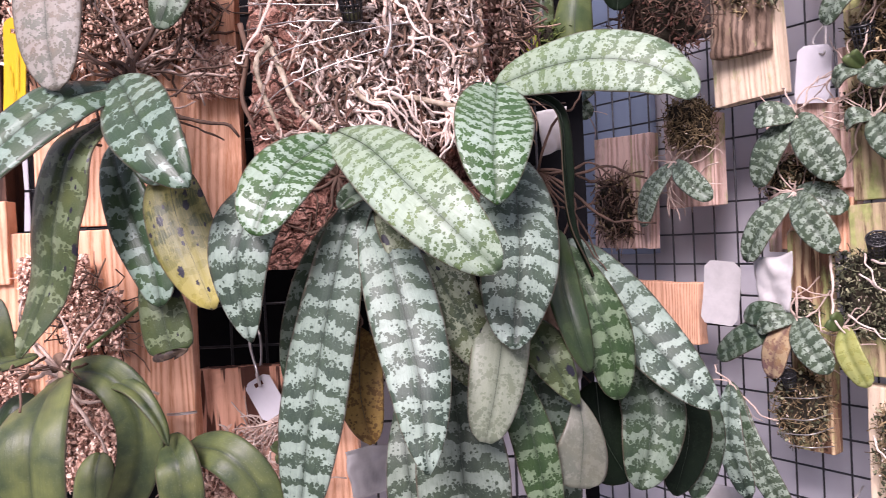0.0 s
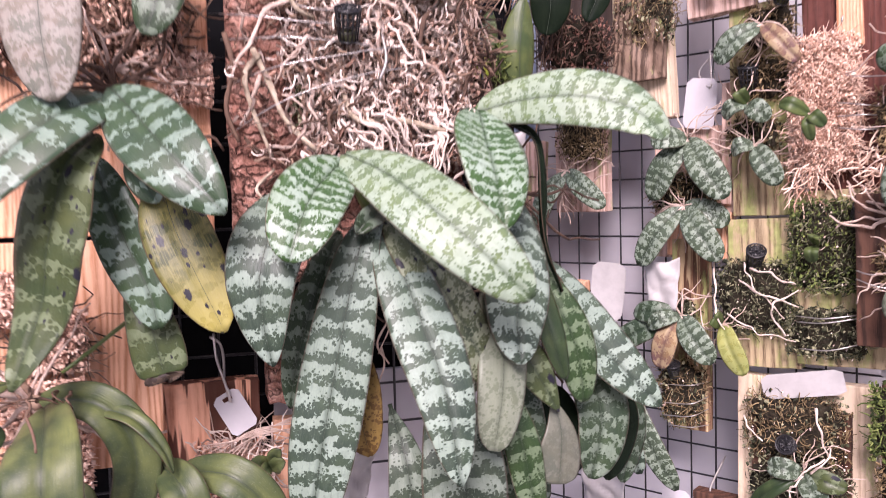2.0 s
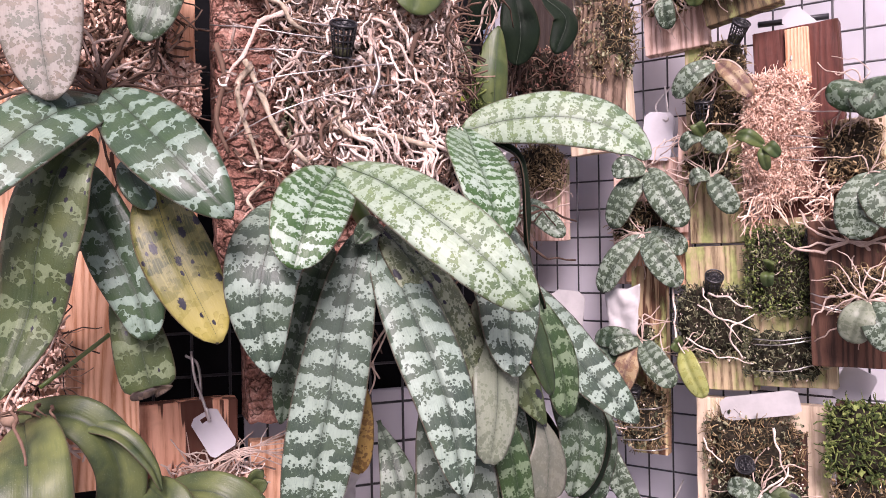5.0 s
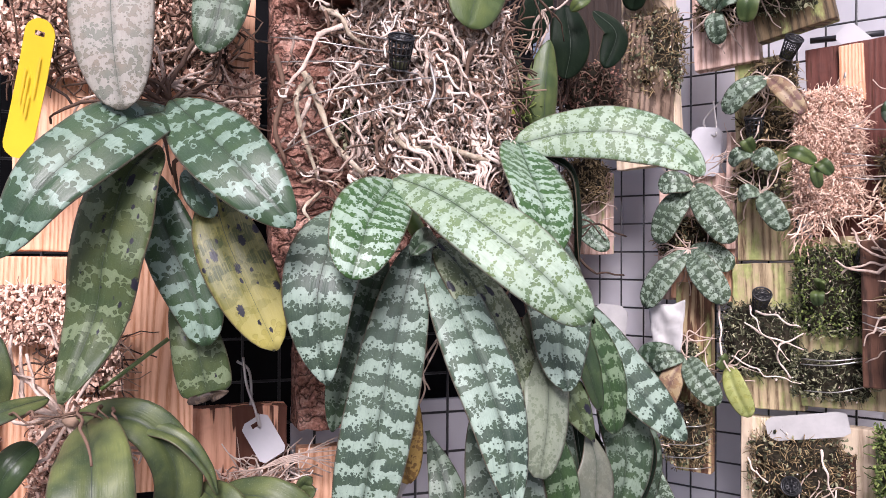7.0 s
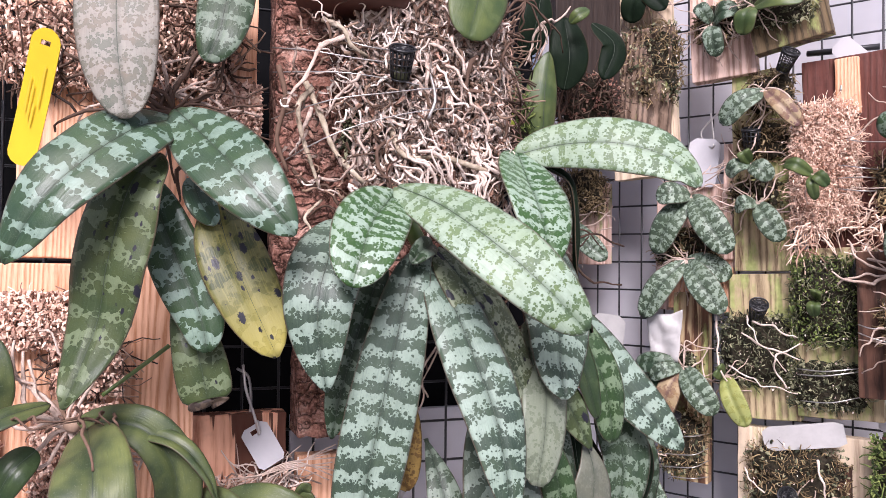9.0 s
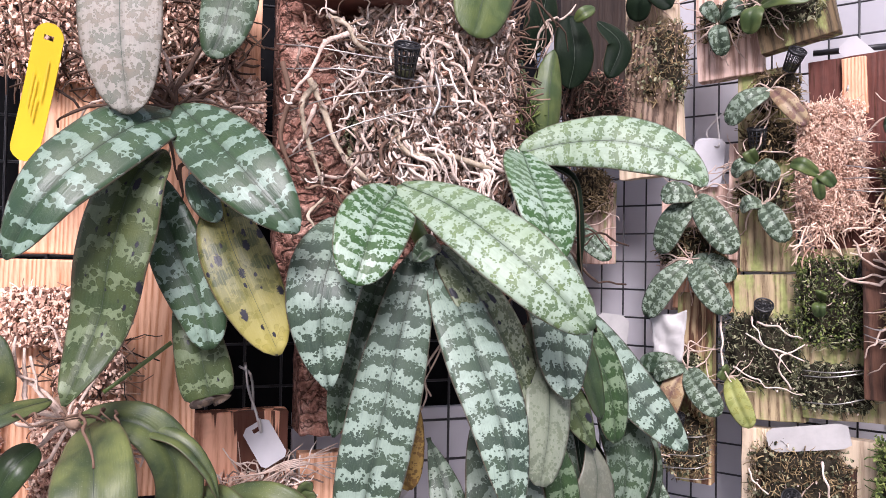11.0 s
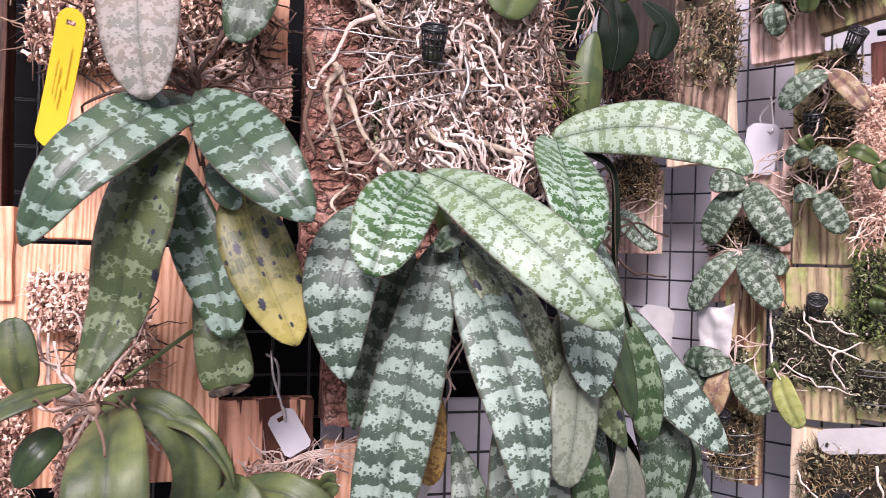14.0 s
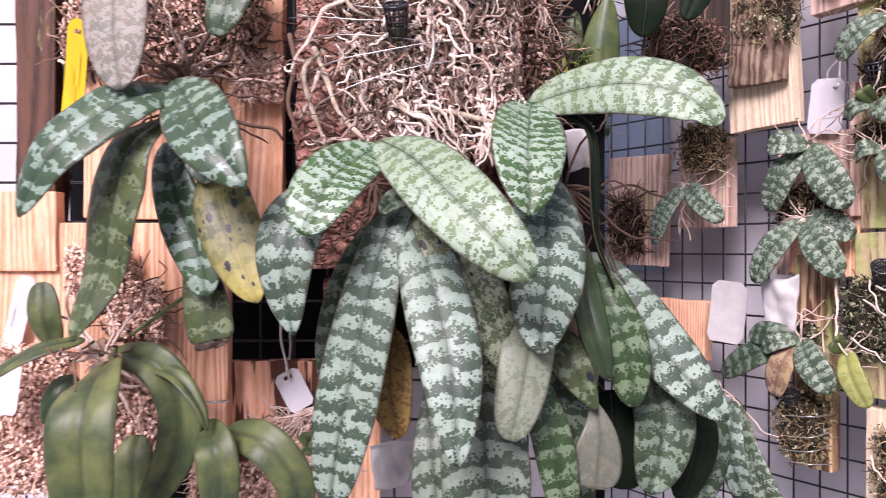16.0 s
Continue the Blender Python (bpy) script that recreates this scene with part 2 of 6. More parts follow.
def bark_material(name):
    """Cork bark: pinkish plates with dark cracks that run mostly level."""
    m, nt, bsdf = material(name)
    co = nt.nodes.new("ShaderNodeTexCoord").outputs["Object"]
    flatten = node(nt, "ShaderNodeMapping", Vector=co)
    flatten.inputs["Scale"].default_value = (0.6, 1, 1.25)
    warp = node(nt, "ShaderNodeVectorMath")
    warp.operation = "MULTIPLY_ADD"
    nt.links.new(node(nt, "ShaderNodeTexNoise", Vector=co, Scale=60.0, Detail=4.0).outputs["Color"], warp.inputs[0])
    warp.inputs[1].default_value = (0.035, 0.03, 0.035)
    nt.links.new(flatten.outputs[0], warp.inputs[2])
    crack = nt.nodes.new("ShaderNodeTexVoronoi")
    crack.feature = "DISTANCE_TO_EDGE"
    crack.inputs["Scale"].default_value = 62.0
    nt.links.new(warp.outputs[0], crack.inputs["Vector"])
    plate = noise_tex(nt, co, 48, 5, 0.65)
    grain = noise_tex(nt, co, 330, 4, 0.7)
    col = ramp(nt, math_node(nt, "ADD", math_node(nt, "MULTIPLY", plate, 0.6), math_node(nt, "MULTIPLY", grain, 0.4)), [(0.36, (0.1, 0.042, 0.03)), (0.5, (0.33, 0.16, 0.12)), (0.66, (0.6, 0.38, 0.31))])
    gap = ramp(nt, crack.outputs["Distance"], [(0.0, (0.85,) * 3), (0.05, (0.3,) * 3), (0.1, (0, 0, 0))])
    nt.links.new(mix(nt, gap, col, (0.03, 0.014, 0.01)), bsdf.inputs["Base Color"])
    bsdf.inputs["Roughness"].default_value = 0.9
    bsdf.inputs["Specular IOR Level"].default_value = 0.2
    rise = math_node(nt, "MINIMUM", math_node(nt, "MULTIPLY", crack.outputs["Distance"], 4.0), 0.8)
    bump(nt, bsdf, math_node(nt, "ADD", math_node(nt, "ADD", rise, plate), math_node(nt, "MULTIPLY", grain, 0.4)), 1.0, 0.006)
    return m


def plain_material(name, col, rough=0.5, metal=0.0, vary=0.15, scale=60.0, relief=0.1):
    m, nt, bsdf = material(name)
    co = nt.nodes.new("ShaderNodeTexCoord").outputs["Object"]
    n = noise_tex(nt, co, scale, 4, 0.6)
    nt.links.new(mix(nt, ramp(nt, n, [(0.4, (0, 0, 0)), (0.8, (1, 1, 1))]), col, tuple(c * (1 - vary * 2) for c in col)), bsdf.inputs["Base Color"])
    bsdf.inputs["Roughness"].default_value, bsdf.inputs["Metallic"].default_value = rough, metal
    bump(nt, bsdf, n, relief, 0.001)
    return m


M_BRIGHT = leaf_material("leaf bright mottled", (0.048, 0.085, 0.042), (0.27, 0.345, 0.275), 0.0145, 0.48, (0.14, 0.2, 0.06), 0.6, 0.42, veil=0.3, reach=0.75, dot=0.0024)
M_HEART = leaf_material("leaf small mottled", (0.018, 0.055, 0.012), (0.27, 0.35, 0.285), 0.0105, 0.36, (0.055, 0.12, 0.03), 0.5, 0.36, veil=0.08, arch=-9.0, reach=0.8, dot=0.0025)
M_BAND = leaf_material("leaf silver banded", (0.013, 0.027, 0.018), (0.25, 0.325, 0.27), 0.019, 0.36, (0.05, 0.08, 0.042), 0.55, 0.42, veil=0.3, dot=0.0024, reach=1.1, ragged=0.8)
M_MID = leaf_material("leaf dull banded", (0.012, 0.024, 0.015), (0.19, 0.235, 0.19), 0.02, 0.38, (0.045, 0.065, 0.035), 0.6, 0.44, veil=0.25, dot=0.0026, reach=1.1, ragged=0.8)
M_DARK = leaf_material("leaf dark mottled", (0.012, 0.027, 0.013), (0.15, 0.195, 0.15), 0.018, 0.3, (0.035, 0.065, 0.02), 0.5, 0.4, dot=0.0028)
M_GREEN = leaf_material("leaf fresh green mottled", (0.013, 0.034, 0.01), (0.13, 0.18, 0.11), 0.017, 0.3, (0.035, 0.07, 0.016), 0.5, 0.38, dot=0.0026, veil=0.1)
M_SPOT = leaf_material("leaf aged mottled", (0.032, 0.05, 0.027), (0.24, 0.275, 0.19), 0.02, 0.42, (0.12, 0.14, 0.05), 0.7, 0.45, spots=0.35, reach=0.6, dot=0.0024)
M_LEFT = leaf_material("leaf green mottled", (0.016, 0.038, 0.017), (0.2, 0.28, 0.23), 0.0185, 0.2, (0.045, 0.085, 0.028), 0.5, 0.34, dot=0.0043, veil=0.1, reach=1.05, ragged=0.75, arch=-6.0, gloss=0.32)
M_FADED = leaf_material("leaf faded olive", (0.025, 0.042, 0.015), (0.15, 0.19, 0.11), 0.021, 0.22, (0.075, 0.09, 0.028), 0.7, 0.36, spots=0.6, contrast=0.8, dot=0.0045, veil=0.15)
M_YELLOW = leaf_material("leaf yellowing", (0.27, 0.24, 0.06), (0.4, 0.36, 0.15), 0.022, 0.5, (0.33, 0.28, 0.07), 0.8, 0.4, spots=1.15, contrast=0.22, veil=2.0, veil_col=(0.045, 0.055, 0.018), dot=0.005)
M_LIME = leaf_material("leaf yellow-green", (0.13, 0.16, 0.045), (0.28, 0.31, 0.12), 0.014, 0.5, (0.3, 0.28, 0.07), 0.8, 0.45, contrast=0.6)
M_STRAP = leaf_material("leaf dark strap", (0.014, 0.03, 0.013), (0.05, 0.075, 0.03), 0.05, 0.02, (0.035, 0.055, 0.018), 0.7, 0.33, contrast=0.5, dot=0.008, blotch=0.5, dusty=0.08, rimmed=0.0)
M_ROT = leaf_material("leaf rotten tip", (0.02, 0.014, 0.012), (0.07, 0.05, 0.035), 0.01, 0.4, (0.05, 0.03, 0.02), 0.6, 0.6)
RIB = plain_material("leaf midrib", (0.022, 0.036, 0.018), 0.5, 0.0, 0.2)
M_GREY = leaf_material("leaf back grey", (0.09, 0.11, 0.075), (0.23, 0.26, 0.2), 0.03, 0.5, (0.14, 0.16, 0.1), 0.6, 0.38, contrast=0.6, reach=0.6, rimmed=0.0)
M_BACK = leaf_material("leaf underside dull", (0.075, 0.085, 0.065), (0.17, 0.17, 0.14), 0.03, 0.3, (0.12, 0.12, 0.08), 0.6, 0.36, contrast=0.35, reach=0.4, rimmed=0.0)
M_PINK = leaf_material("leaf greyed pink", (0.11, 0.12, 0.095), (0.29, 0.28, 0.25), 0.014, 0.45, (0.26, 0.17, 0.13), 0.6, 0.5, reach=0.5, dot=0.0026, contrast=0.75)
M_PLAIN = leaf_material("leaf plain green", (0.03, 0.055, 0.018), (0.085, 0.115, 0.045), 0.06, 0.02, (0.1, 0.125, 0.035), 0.9, 0.4, dusty=0.1, gloss=0.3, contrast=0.5, dot=0.012, blotch=0.7, rimmed=0.0)
M_LOW = leaf_material("leaf dull green", (0.022, 0.038, 0.017), (0.07, 0.095, 0.045), 0.06, 0.02, (0.125, 0.145, 0.045), 0.85, 0.42, dusty=0.25, gloss=0.26, contrast=0.25, dot=0.015, blotch=0.8, veil=0.15, rimmed=0.0)
# green taken almost to black, with little gloss, to stand for deep shade
M_DEEP = leaf_material("leaf green darkened for shade", (0.005, 0.01, 0.006), (0.016, 0.026, 0.016), 0.05, 0.02, (0.012, 0.02, 0.01), 0.5, 0.45, contrast=0.4, gloss=0.05, dusty=0.04, rimmed=0.0)
M_BROWN = leaf_material("leaf withered brown", (0.13, 0.07, 0.02), (0.32, 0.21, 0.06), 0.012, 0.5, (0.06, 0.04, 0.015), 0.8, 0.55, reach=0.3, contrast=0.8, rimmed=0.0)
M_SMALL = leaf_material("leaf small spotted", (0.022, 0.038, 0.022), (0.24, 0.3, 0.24), 0.011, 0.34, (0.07, 0.1, 0.05), 0.5, 0.42, reach=0.7, dot=0.0026)
M_PURPLE = leaf_material("leaf purple tinged", (0.12, 0.06, 0.065), (0.34, 0.27, 0.16), 0.02, 0.4, (0.3, 0.2, 0.07), 0.7, 0.4, contrast=0.8)

W_PINE = wood_material("pine board", (0.76, 0.45, 0.3), (0.47, 0.21, 0.11), 150, grain=0.75)
W_PALE = wood_material("pale weathered wood", (0.66, 0.53, 0.39), (0.42, 0.31, 0.22), 110, moss=0.2, grain=0.7)
W_PINK = wood_material("pinkish weathered wood", (0.7, 0.5, 0.42), (0.36, 0.22, 0.17), 90, moss=0.2, grain=0.8)
W_CEDAR = wood_material("red cedar board", (0.12, 0.042, 0.032), (0.04, 0.015, 0.012), 90, stripes=-0.6)
W_STRIPE = wood_material("striped cedar board", (0.82, 0.46, 0.31), (0.5, 0.2, 0.11), 120, stripes=0.6, stripe_col=(0.075, 0.024, 0.016))
W_BROWN = wood_material("brown aged wood", (0.105, 0.05, 0.033), (0.035, 0.018, 0.013), 90, moss=0.02, grain=0.8)
# near-black tones: the corner's shade is put into this wood's colour
W_SHADE = wood_material("wood darkened for corner shade", (0.032, 0.021, 0.017), (0.013, 0.009, 0.008), 120)
W_STREAK = wood_material("brown and green streaked wood", (0.5, 0.37, 0.22), (0.22, 0.12, 0.07), 90, moss=0.38, stripes=0.3, stripe_col=(0.09, 0.04, 0.025), grain=0.8)
W_BARKY = wood_material("grey-brown weathered bark", (0.24, 0.165, 0.12), (0.07, 0.045, 0.032), 110, moss=0.12, grain=0.9)
W_WET = wood_material("wet dark mossy wood", (0.16, 0.11, 0.06), (0.05, 0.035, 0.02), 90, moss=0.3, grain=0.8)
W_MOSSY = wood_material("mossy wet wood", (0.46, 0.36, 0.22), (0.1, 0.062, 0.035), 90, moss=0.55, grain=0.65)
BARK = bark_material("cork bark")
ROOT = rough_material("dry pale root", [(0.18, (0.13, 0.08, 0.06)), (0.4, (0.53, 0.405, 0.34)), (0.72, (0.84, 0.73, 0.66))], 130, 0.8, 0.8, 0.002, 0.55)
ROOT_OLD = rough_material("olive grey root", [(0.25, (0.13, 0.1, 0.07)), (0.5, (0.38, 0.31, 0.23)), (0.75, (0.62, 0.52, 0.43))], 90, 0.8, 0.8, 0.002)
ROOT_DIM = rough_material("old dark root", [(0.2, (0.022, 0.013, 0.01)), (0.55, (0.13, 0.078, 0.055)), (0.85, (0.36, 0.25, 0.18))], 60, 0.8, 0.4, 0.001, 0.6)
CHIP = rough_material("bark fibre", [(0.2, (0.12, 0.055, 0.038)), (0.45, (0.64, 0.4, 0.305)), (0.8, (0.9, 0.69, 0.57))], 70, 0.85, 0.5, 0.002, 0.6)
COIR = rough_material("coconut fibre", [(0.2, (0.2, 0.1, 0.065)), (0.42, (0.68, 0.44, 0.33)), (0.75, (0.9, 0.7, 0.57))], 70, 0.85, 0.5, 0.002, 0.6)
MOSS = rough_material("dark moss", [(0.2, (0.012, 0.014, 0.008)), (0.5, (0.07, 0.075, 0.04)), (0.8, (0.36, 0.35, 0.22))], 90, 0.9, 0.7, 0.002, 0.6)
MOSS_GREEN = rough_material("green moss", [(0.2, (0.02, 0.032, 0.01)), (0.5, (0.08, 0.115, 0.028)), (0.8, (0.24, 0.28, 0.09))], 90, 0.9, 0.7, 0.002, 0.6)
MOSS_BROWN = rough_material("brown moss", [(0.2, (0.03, 0.02, 0.012)), (0.5, (0.17, 0.12, 0.06)), (0.8, (0.42, 0.31, 0.17))], 90, 0.9, 0.7, 0.002, 0.6)
WIRE = plain_material("steel wire", (0.55, 0.52, 0.5), 0.3, 0.8, 0.2)
BLACK = plain_material("black plastic", (0.012, 0.012, 0.014), 0.35, 0.0, 0.1)
GRID = plain_material("black coated wire", (0.015, 0.015, 0.018), 0.4, 0.0, 0.1)
LABEL = plain_material("white plastic label", (0.5, 0.485, 0.51), 0.4, 0.0, 0.05)
YELLOW = plain_material("yellow plastic label", (0.62, 0.42, 0.012), 0.4, 0.0, 0.05)
PAPER = plain_material("white plastic sheet", (0.42, 0.405, 0.4), 0.45, 0.0, 0.1)
SHEET = plain_material("white wall sheet", (0.5, 0.485, 0.52), 0.35, 0.0, 0.12, 6.0, 0.05)
# near-black, hardly reflecting: paints the deep shade seen between boards
SHADE = plain_material("black for shaded gaps", (0.005, 0.005, 0.006), 0.9, 0.0, 0.2)
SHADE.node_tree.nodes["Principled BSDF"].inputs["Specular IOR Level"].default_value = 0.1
FAINT = plain_material("faint grey ink", (0.6, 0.405, 0.016), 0.6, 0.0, 0.1)
INK = plain_material("grey ink", (0.3, 0.28, 0.3), 0.6, 0.0, 0.1)
# grey chosen for how much light the floor throws up under the leaves
FLOOR = plain_material("floor toned for bounce light", (0.25, 0.24, 0.23), 0.8, 0.0, 0.2, 12.0)
CORE = rough_material("peat core", [(0.3, (0.008, 0.007, 0.005)), (0.7, (0.05, 0.04, 0.025))], 80, 0.95, 0.8, 0.003)
CLAY = plain_material("brown clay", (0.085, 0.028, 0.019), 0.6, 0.0, 0.2)
STEM = plain_material("green stem", (0.09, 0.14, 0.03), 0.4, 0.0, 0.2)
TAPE = plain_material("green tape", (0.45, 0.5, 0.05), 0.4, 0.0, 0.1)
STAKE = plain_material("pink wooden stake", (0.66, 0.42, 0.33), 0.6, 0.0, 0.15)
BLUE = plain_material("blue grey board", (0.2, 0.25, 0.34), 0.3, 0.0, 0.1, 8.0)

# ---- building helpers ----
TURN_R = radians(-55.7)
HX, HY = math.cos(TURN_R), math.sin(TURN_R)


def W(s, d, z):
    """A point by the slanting wall: s along it, d into it, z up."""
    return Vector((s * HX - d * HY, s * HY + d * HX, z))


def thing(name, at, label, category, group="", kind=""):
    ob = new(name)
    ob.location, ob.empty_display_size = at, 0.02
    return tagged(ob, label, category, group, kind)


def origin(ob):
    at = Vector(ob.location)
    while ob.parent:
        ob = ob.parent
        at += Vector(ob.location)
    return at


def finish(bm, name, mat, parent=None, label="", smooth=True):
    """Links a bmesh in world coordinates as one mesh under its parent."""
    if parent is not None:
        bmesh.ops.translate(bm, verts=bm.verts, vec=-origin(parent))
    me = bpy.data.meshes.new(name)
    bm.to_mesh(me)
    bm.free()
    if smooth:
        me.polygons.foreach_set("use_smooth", [True] * len(me.polygons))
    me.materials.append(mat)
    ob = new(name, me)
    ob.parent = parent
    if label:
        ob["label"] = label
    return ob


def bezier(pts, n):
    """n + 1 points on a smooth curve through the given points."""
    p = [Vector(q) for q in pts]
    if len(p) == 2:
        return [p[0].lerp(p[1], i / n) for i in range(n + 1)]
    ext = [p[0] * 2 - p[1]] + p + [p[-1] * 2 - p[-2]]
    out = []
    for i in range(n + 1):
        x = i / n * (len(p) - 1)
        k = min(int(x), len(p) - 2)
        t = x - k
        a, b, c, d = ext[k:k + 4]
        out.append(0.5 * ((2 * b) + (c - a) * t + (2 * a - 5 * b + 4 * c - d) * t * t + (3 * b - a - 3 * c + d) * t ** 3))
    return out


def leaf(plant, pts, width, mat, face=(-0.15, -1, 0.35), face_end=None, a=0.55, b=0.42, fold=0.12, curl=0.18, label="", seed=0, name="leaf", wave=0.0015, n=26):
    """A blade along a curve through pts: width in metres, a and b shape base and tip, fold and curl its section."""
    spine = bezier(pts, n)
    run = [0.0]
    for i in range(n):
        run.append(run[-1] + (spine[i + 1] - spine[i]).length)
    f0, f1 = Vector(face).normalized(), Vector(face_end or face).normalized()
    peak = (a / (a + b)) ** a * (b / (a + b)) ** b
    cols = 12
    bm = bmesh.new()
    uvl, bladel = bm.loops.layers.uv.new("UVMap"), bm.loops.layers.uv.new("Blade")
    rows_top, rows_bot, place, ribs = [], [], {}, []
    for i in range(n + 1):
        u = run[i] / run[-1]
        tan = (spine[min(i + 1, n)] - spine[max(i - 1, 0)]).normalized()
        hint = f0.lerp(f1, u)
        side = tan.cross(hint).normalized()
        nor = side.cross(tan).normalized()
        uu = min(max(u, 0.004), 0.997)
        w = max(uu ** a * (1 - uu) ** b / peak, 0.1 * (1 - u) ** 2) * width / 2
        top, bot = [], []
        for j in range(cols + 1):
            v = (j / cols * 2 - 1)
            lift = fold * abs(v) - curl * v * v
            wob = noise.noise(spine[i] * 28 + Vector((seed, v * 1.2, 3))) * wave * (0.3 + abs(v))
            groove = -0.0009 * math.exp(-(v * w / 0.0022) ** 2)
            p = spine[i] + side * (v * w) + nor * (lift * w + wob + groove)
            thick = 0.0011 * (1 - 0.6 * v * v)
            if j == cols // 2:
                ribs.append(p + nor * (thick - 0.0001))
            for rowlist, vert in ((top, bm.verts.new(p + nor * thick)), (bot, bm.verts.new(p - nor * thick))):
                rowlist.append(vert)
                place[vert] = ((run[i], v * w), (u, v))
        rows_top.append(top), rows_bot.append(bot)
    for i in range(n):
        for j in range(cols):
            t, q = rows_top, rows_bot
            bm.faces.new((t[i][j], t[i][j + 1], t[i + 1][j + 1], t[i + 1][j]))
            bm.faces.new((q[i][j], q[i + 1][j], q[i + 1][j + 1], q[i][j + 1]))
        for j in (0, cols):
            q = (rows_top[i][j], rows_top[i + 1][j], rows_bot[i + 1][j], rows_bot[i][j])
            bm.faces.new(q if j == 0 else q[::-1])
    for i in (0, n):
        for j in range(cols):
            q = (rows_top[i][j], rows_bot[i][j], rows_bot[i][j + 1], rows_top[i][j + 1])
            bm.faces.new(q if i == 0 else q[::-1])
    for f in bm.faces:
        for lp in f.loops:
            lp[uvl].uv, lp[bladel].uv = place[lp.vert]
    bmesh.ops.recalc_face_normals(bm, faces=bm.faces)
    blade = finish(bm, name, mat, plant, label)
    if n >= 26:
        rib = bmesh.new()
        tube(rib, ribs[:-1], 0.0006, 6, 0.35, 0.6)
        finish(rib, "midrib", RIB, blade)
    return blade


def tube(bm, pts, r, sides=6, taper=1.0, flat=1.0, knob=0.0):
    """A round strand along pts added to bm; taper: the end's share of the radius."""
    rings, prev = [], None
    n = len(pts)
    for i, p in enumerate(pts):
        tan = (pts[min(i + 1, n - 1)] - pts[max(i - 1, 0)])
        tan = tan.normalized() if tan.length > 1e-9 else Vector((0, 0, 1))
        ref = prev if prev is not None else (Vector((0, 0, 1)) if abs(tan.z) < 0.9 else Vector((1, 0, 0)))
        x = (ref - tan * ref.dot(tan))
        x = x.normalized() if x.length > 1e-6 else tan.orthogonal().normalized()
        y = tan.cross(x)
        prev = x
        rr = r * (1 + (taper - 1) * i / max(n - 1, 1))
        if knob:
            rr *= 1 + knob * noise.noise(p * 160) + 0.5 * knob * noise.noise(p * 420)
        rings.append([bm.verts.new(p + x * rr * math.cos(k * 6.2832 / sides) + y * rr * flat * math.sin(k * 6.2832 / sides)) for k in range(sides)])
    for i in range(n - 1):
        for k in range(sides):
            bm.faces.new((rings[i][k], rings[i][(k + 1) % sides], rings[i + 1][(k + 1) % sides], rings[i + 1][k]))
    bm.faces.new(rings[0][::-1])
    bm.faces.new(rings[-1])


def strand(parent, name, pts, r, mat, sides=8, taper=0.8, label="", n=14, jit=0.0, flat=1.0):
    bm = bmesh.new()
    line = bezier(pts, n)
    if jit:
        line = [p + noise.noise_vector(p * 55) * jit * math.sin(math.pi * min(i, n - i) / n) for i, p in enumerate(line)]
    tube(bm, line, r, sides, taper, flat, 0.45 if mat in (ROOT, ROOT_OLD, ROOT_DIM) else 0.0)
    return finish(bm, name, mat, parent, label)


def fibres(parent, name, centre, axes, count, length, r, mat, seed, droop=0.3, sides=4, lie=0.6, label="", density=1.0):
    """A tangle of short bent strands within an ellipsoid with the three half axes."""
    rnd = random.Random(seed)
    bm = bmesh.new()
    c = Vector(centre)
    ax = [Vector(v) for v in axes]
    for _ in range(int(count * density)):
        while True:
            q = [rnd.uniform(-1, 1) for _ in range(3)]
            if q[0] ** 2 + q[1] ** 2 < 1.25 and max(abs(q[0]), abs(q[1])) < 1:
                break
        bulge = max(0.15, 1 - 0.5 * (q[0] ** 2 + q[1] ** 2))
        p = c + ax[0] * q[0] + ax[1] * q[1] + ax[2] * q[2] * bulge
        d = ax[0].normalized() * rnd.gauss(0, 1) + ax[1].normalized() * rnd.gauss(0, 1) + ax[2].normalized() * rnd.gauss(0, 1 - lie)
        d.normalize()
        pts = [p]
        ln = length * rnd.uniform(0.5, 1.5)
        for _k in range(4):
            d = (d + Vector((rnd.gauss(0, 0.4), rnd.gauss(0, 0.25), rnd.gauss(0, 0.4) - droop * 0.3))).normalized()
            pts.append(pts[-1] + d * ln / 4)
        tube(bm, pts, r * rnd.uniform(0.6, 1.5), sides, rnd.uniform(0.4, 0.9))
    return finish(bm, name, mat, parent, label)


def crumbs(parent, name, centre, axes, count, size, mat, seed, label=""):
    """Loose flakes and crumbs within an ellipsoid."""
    rnd = random.Random(seed)
    bm = bmesh.new()
    c, ax = Vector(centre), [Vector(v) for v in axes]
    for _ in range(count):
        q = [rnd.uniform(-1, 1) for _ in range(3)]
        bulge = max(0.15, 1 - 0.5 * (q[0] ** 2 + q[1] ** 2))
        p = c + ax[0] * q[0] + ax[1] * q[1] + ax[2] * q[2] * bulge
        s = size * rnd.uniform(0.4, 1.4)
        turn = Euler((rnd.uniform(0, 6), rnd.uniform(0, 6), rnd.uniform(0, 6))).to_matrix()
        vs = [bm.verts.new(p + turn @ Vector((x * s * rnd.uniform(0.2, 1.5), y * s * rnd.uniform(0.15, 0.9), z * s * rnd.uniform(0.05, 0.6)))) for x in (-1, 1) for y in (-1, 1) for z in (-1, 1)]
        for f in ((0, 1, 3, 2), (4, 6, 7, 5), (0, 4, 5, 1), (2, 3, 7, 6), (0, 2, 6, 4), (1, 5, 7, 3)):
            bm.faces.new([vs[k] for k in f])
    return finish(bm, name, mat, parent, label, smooth=False)


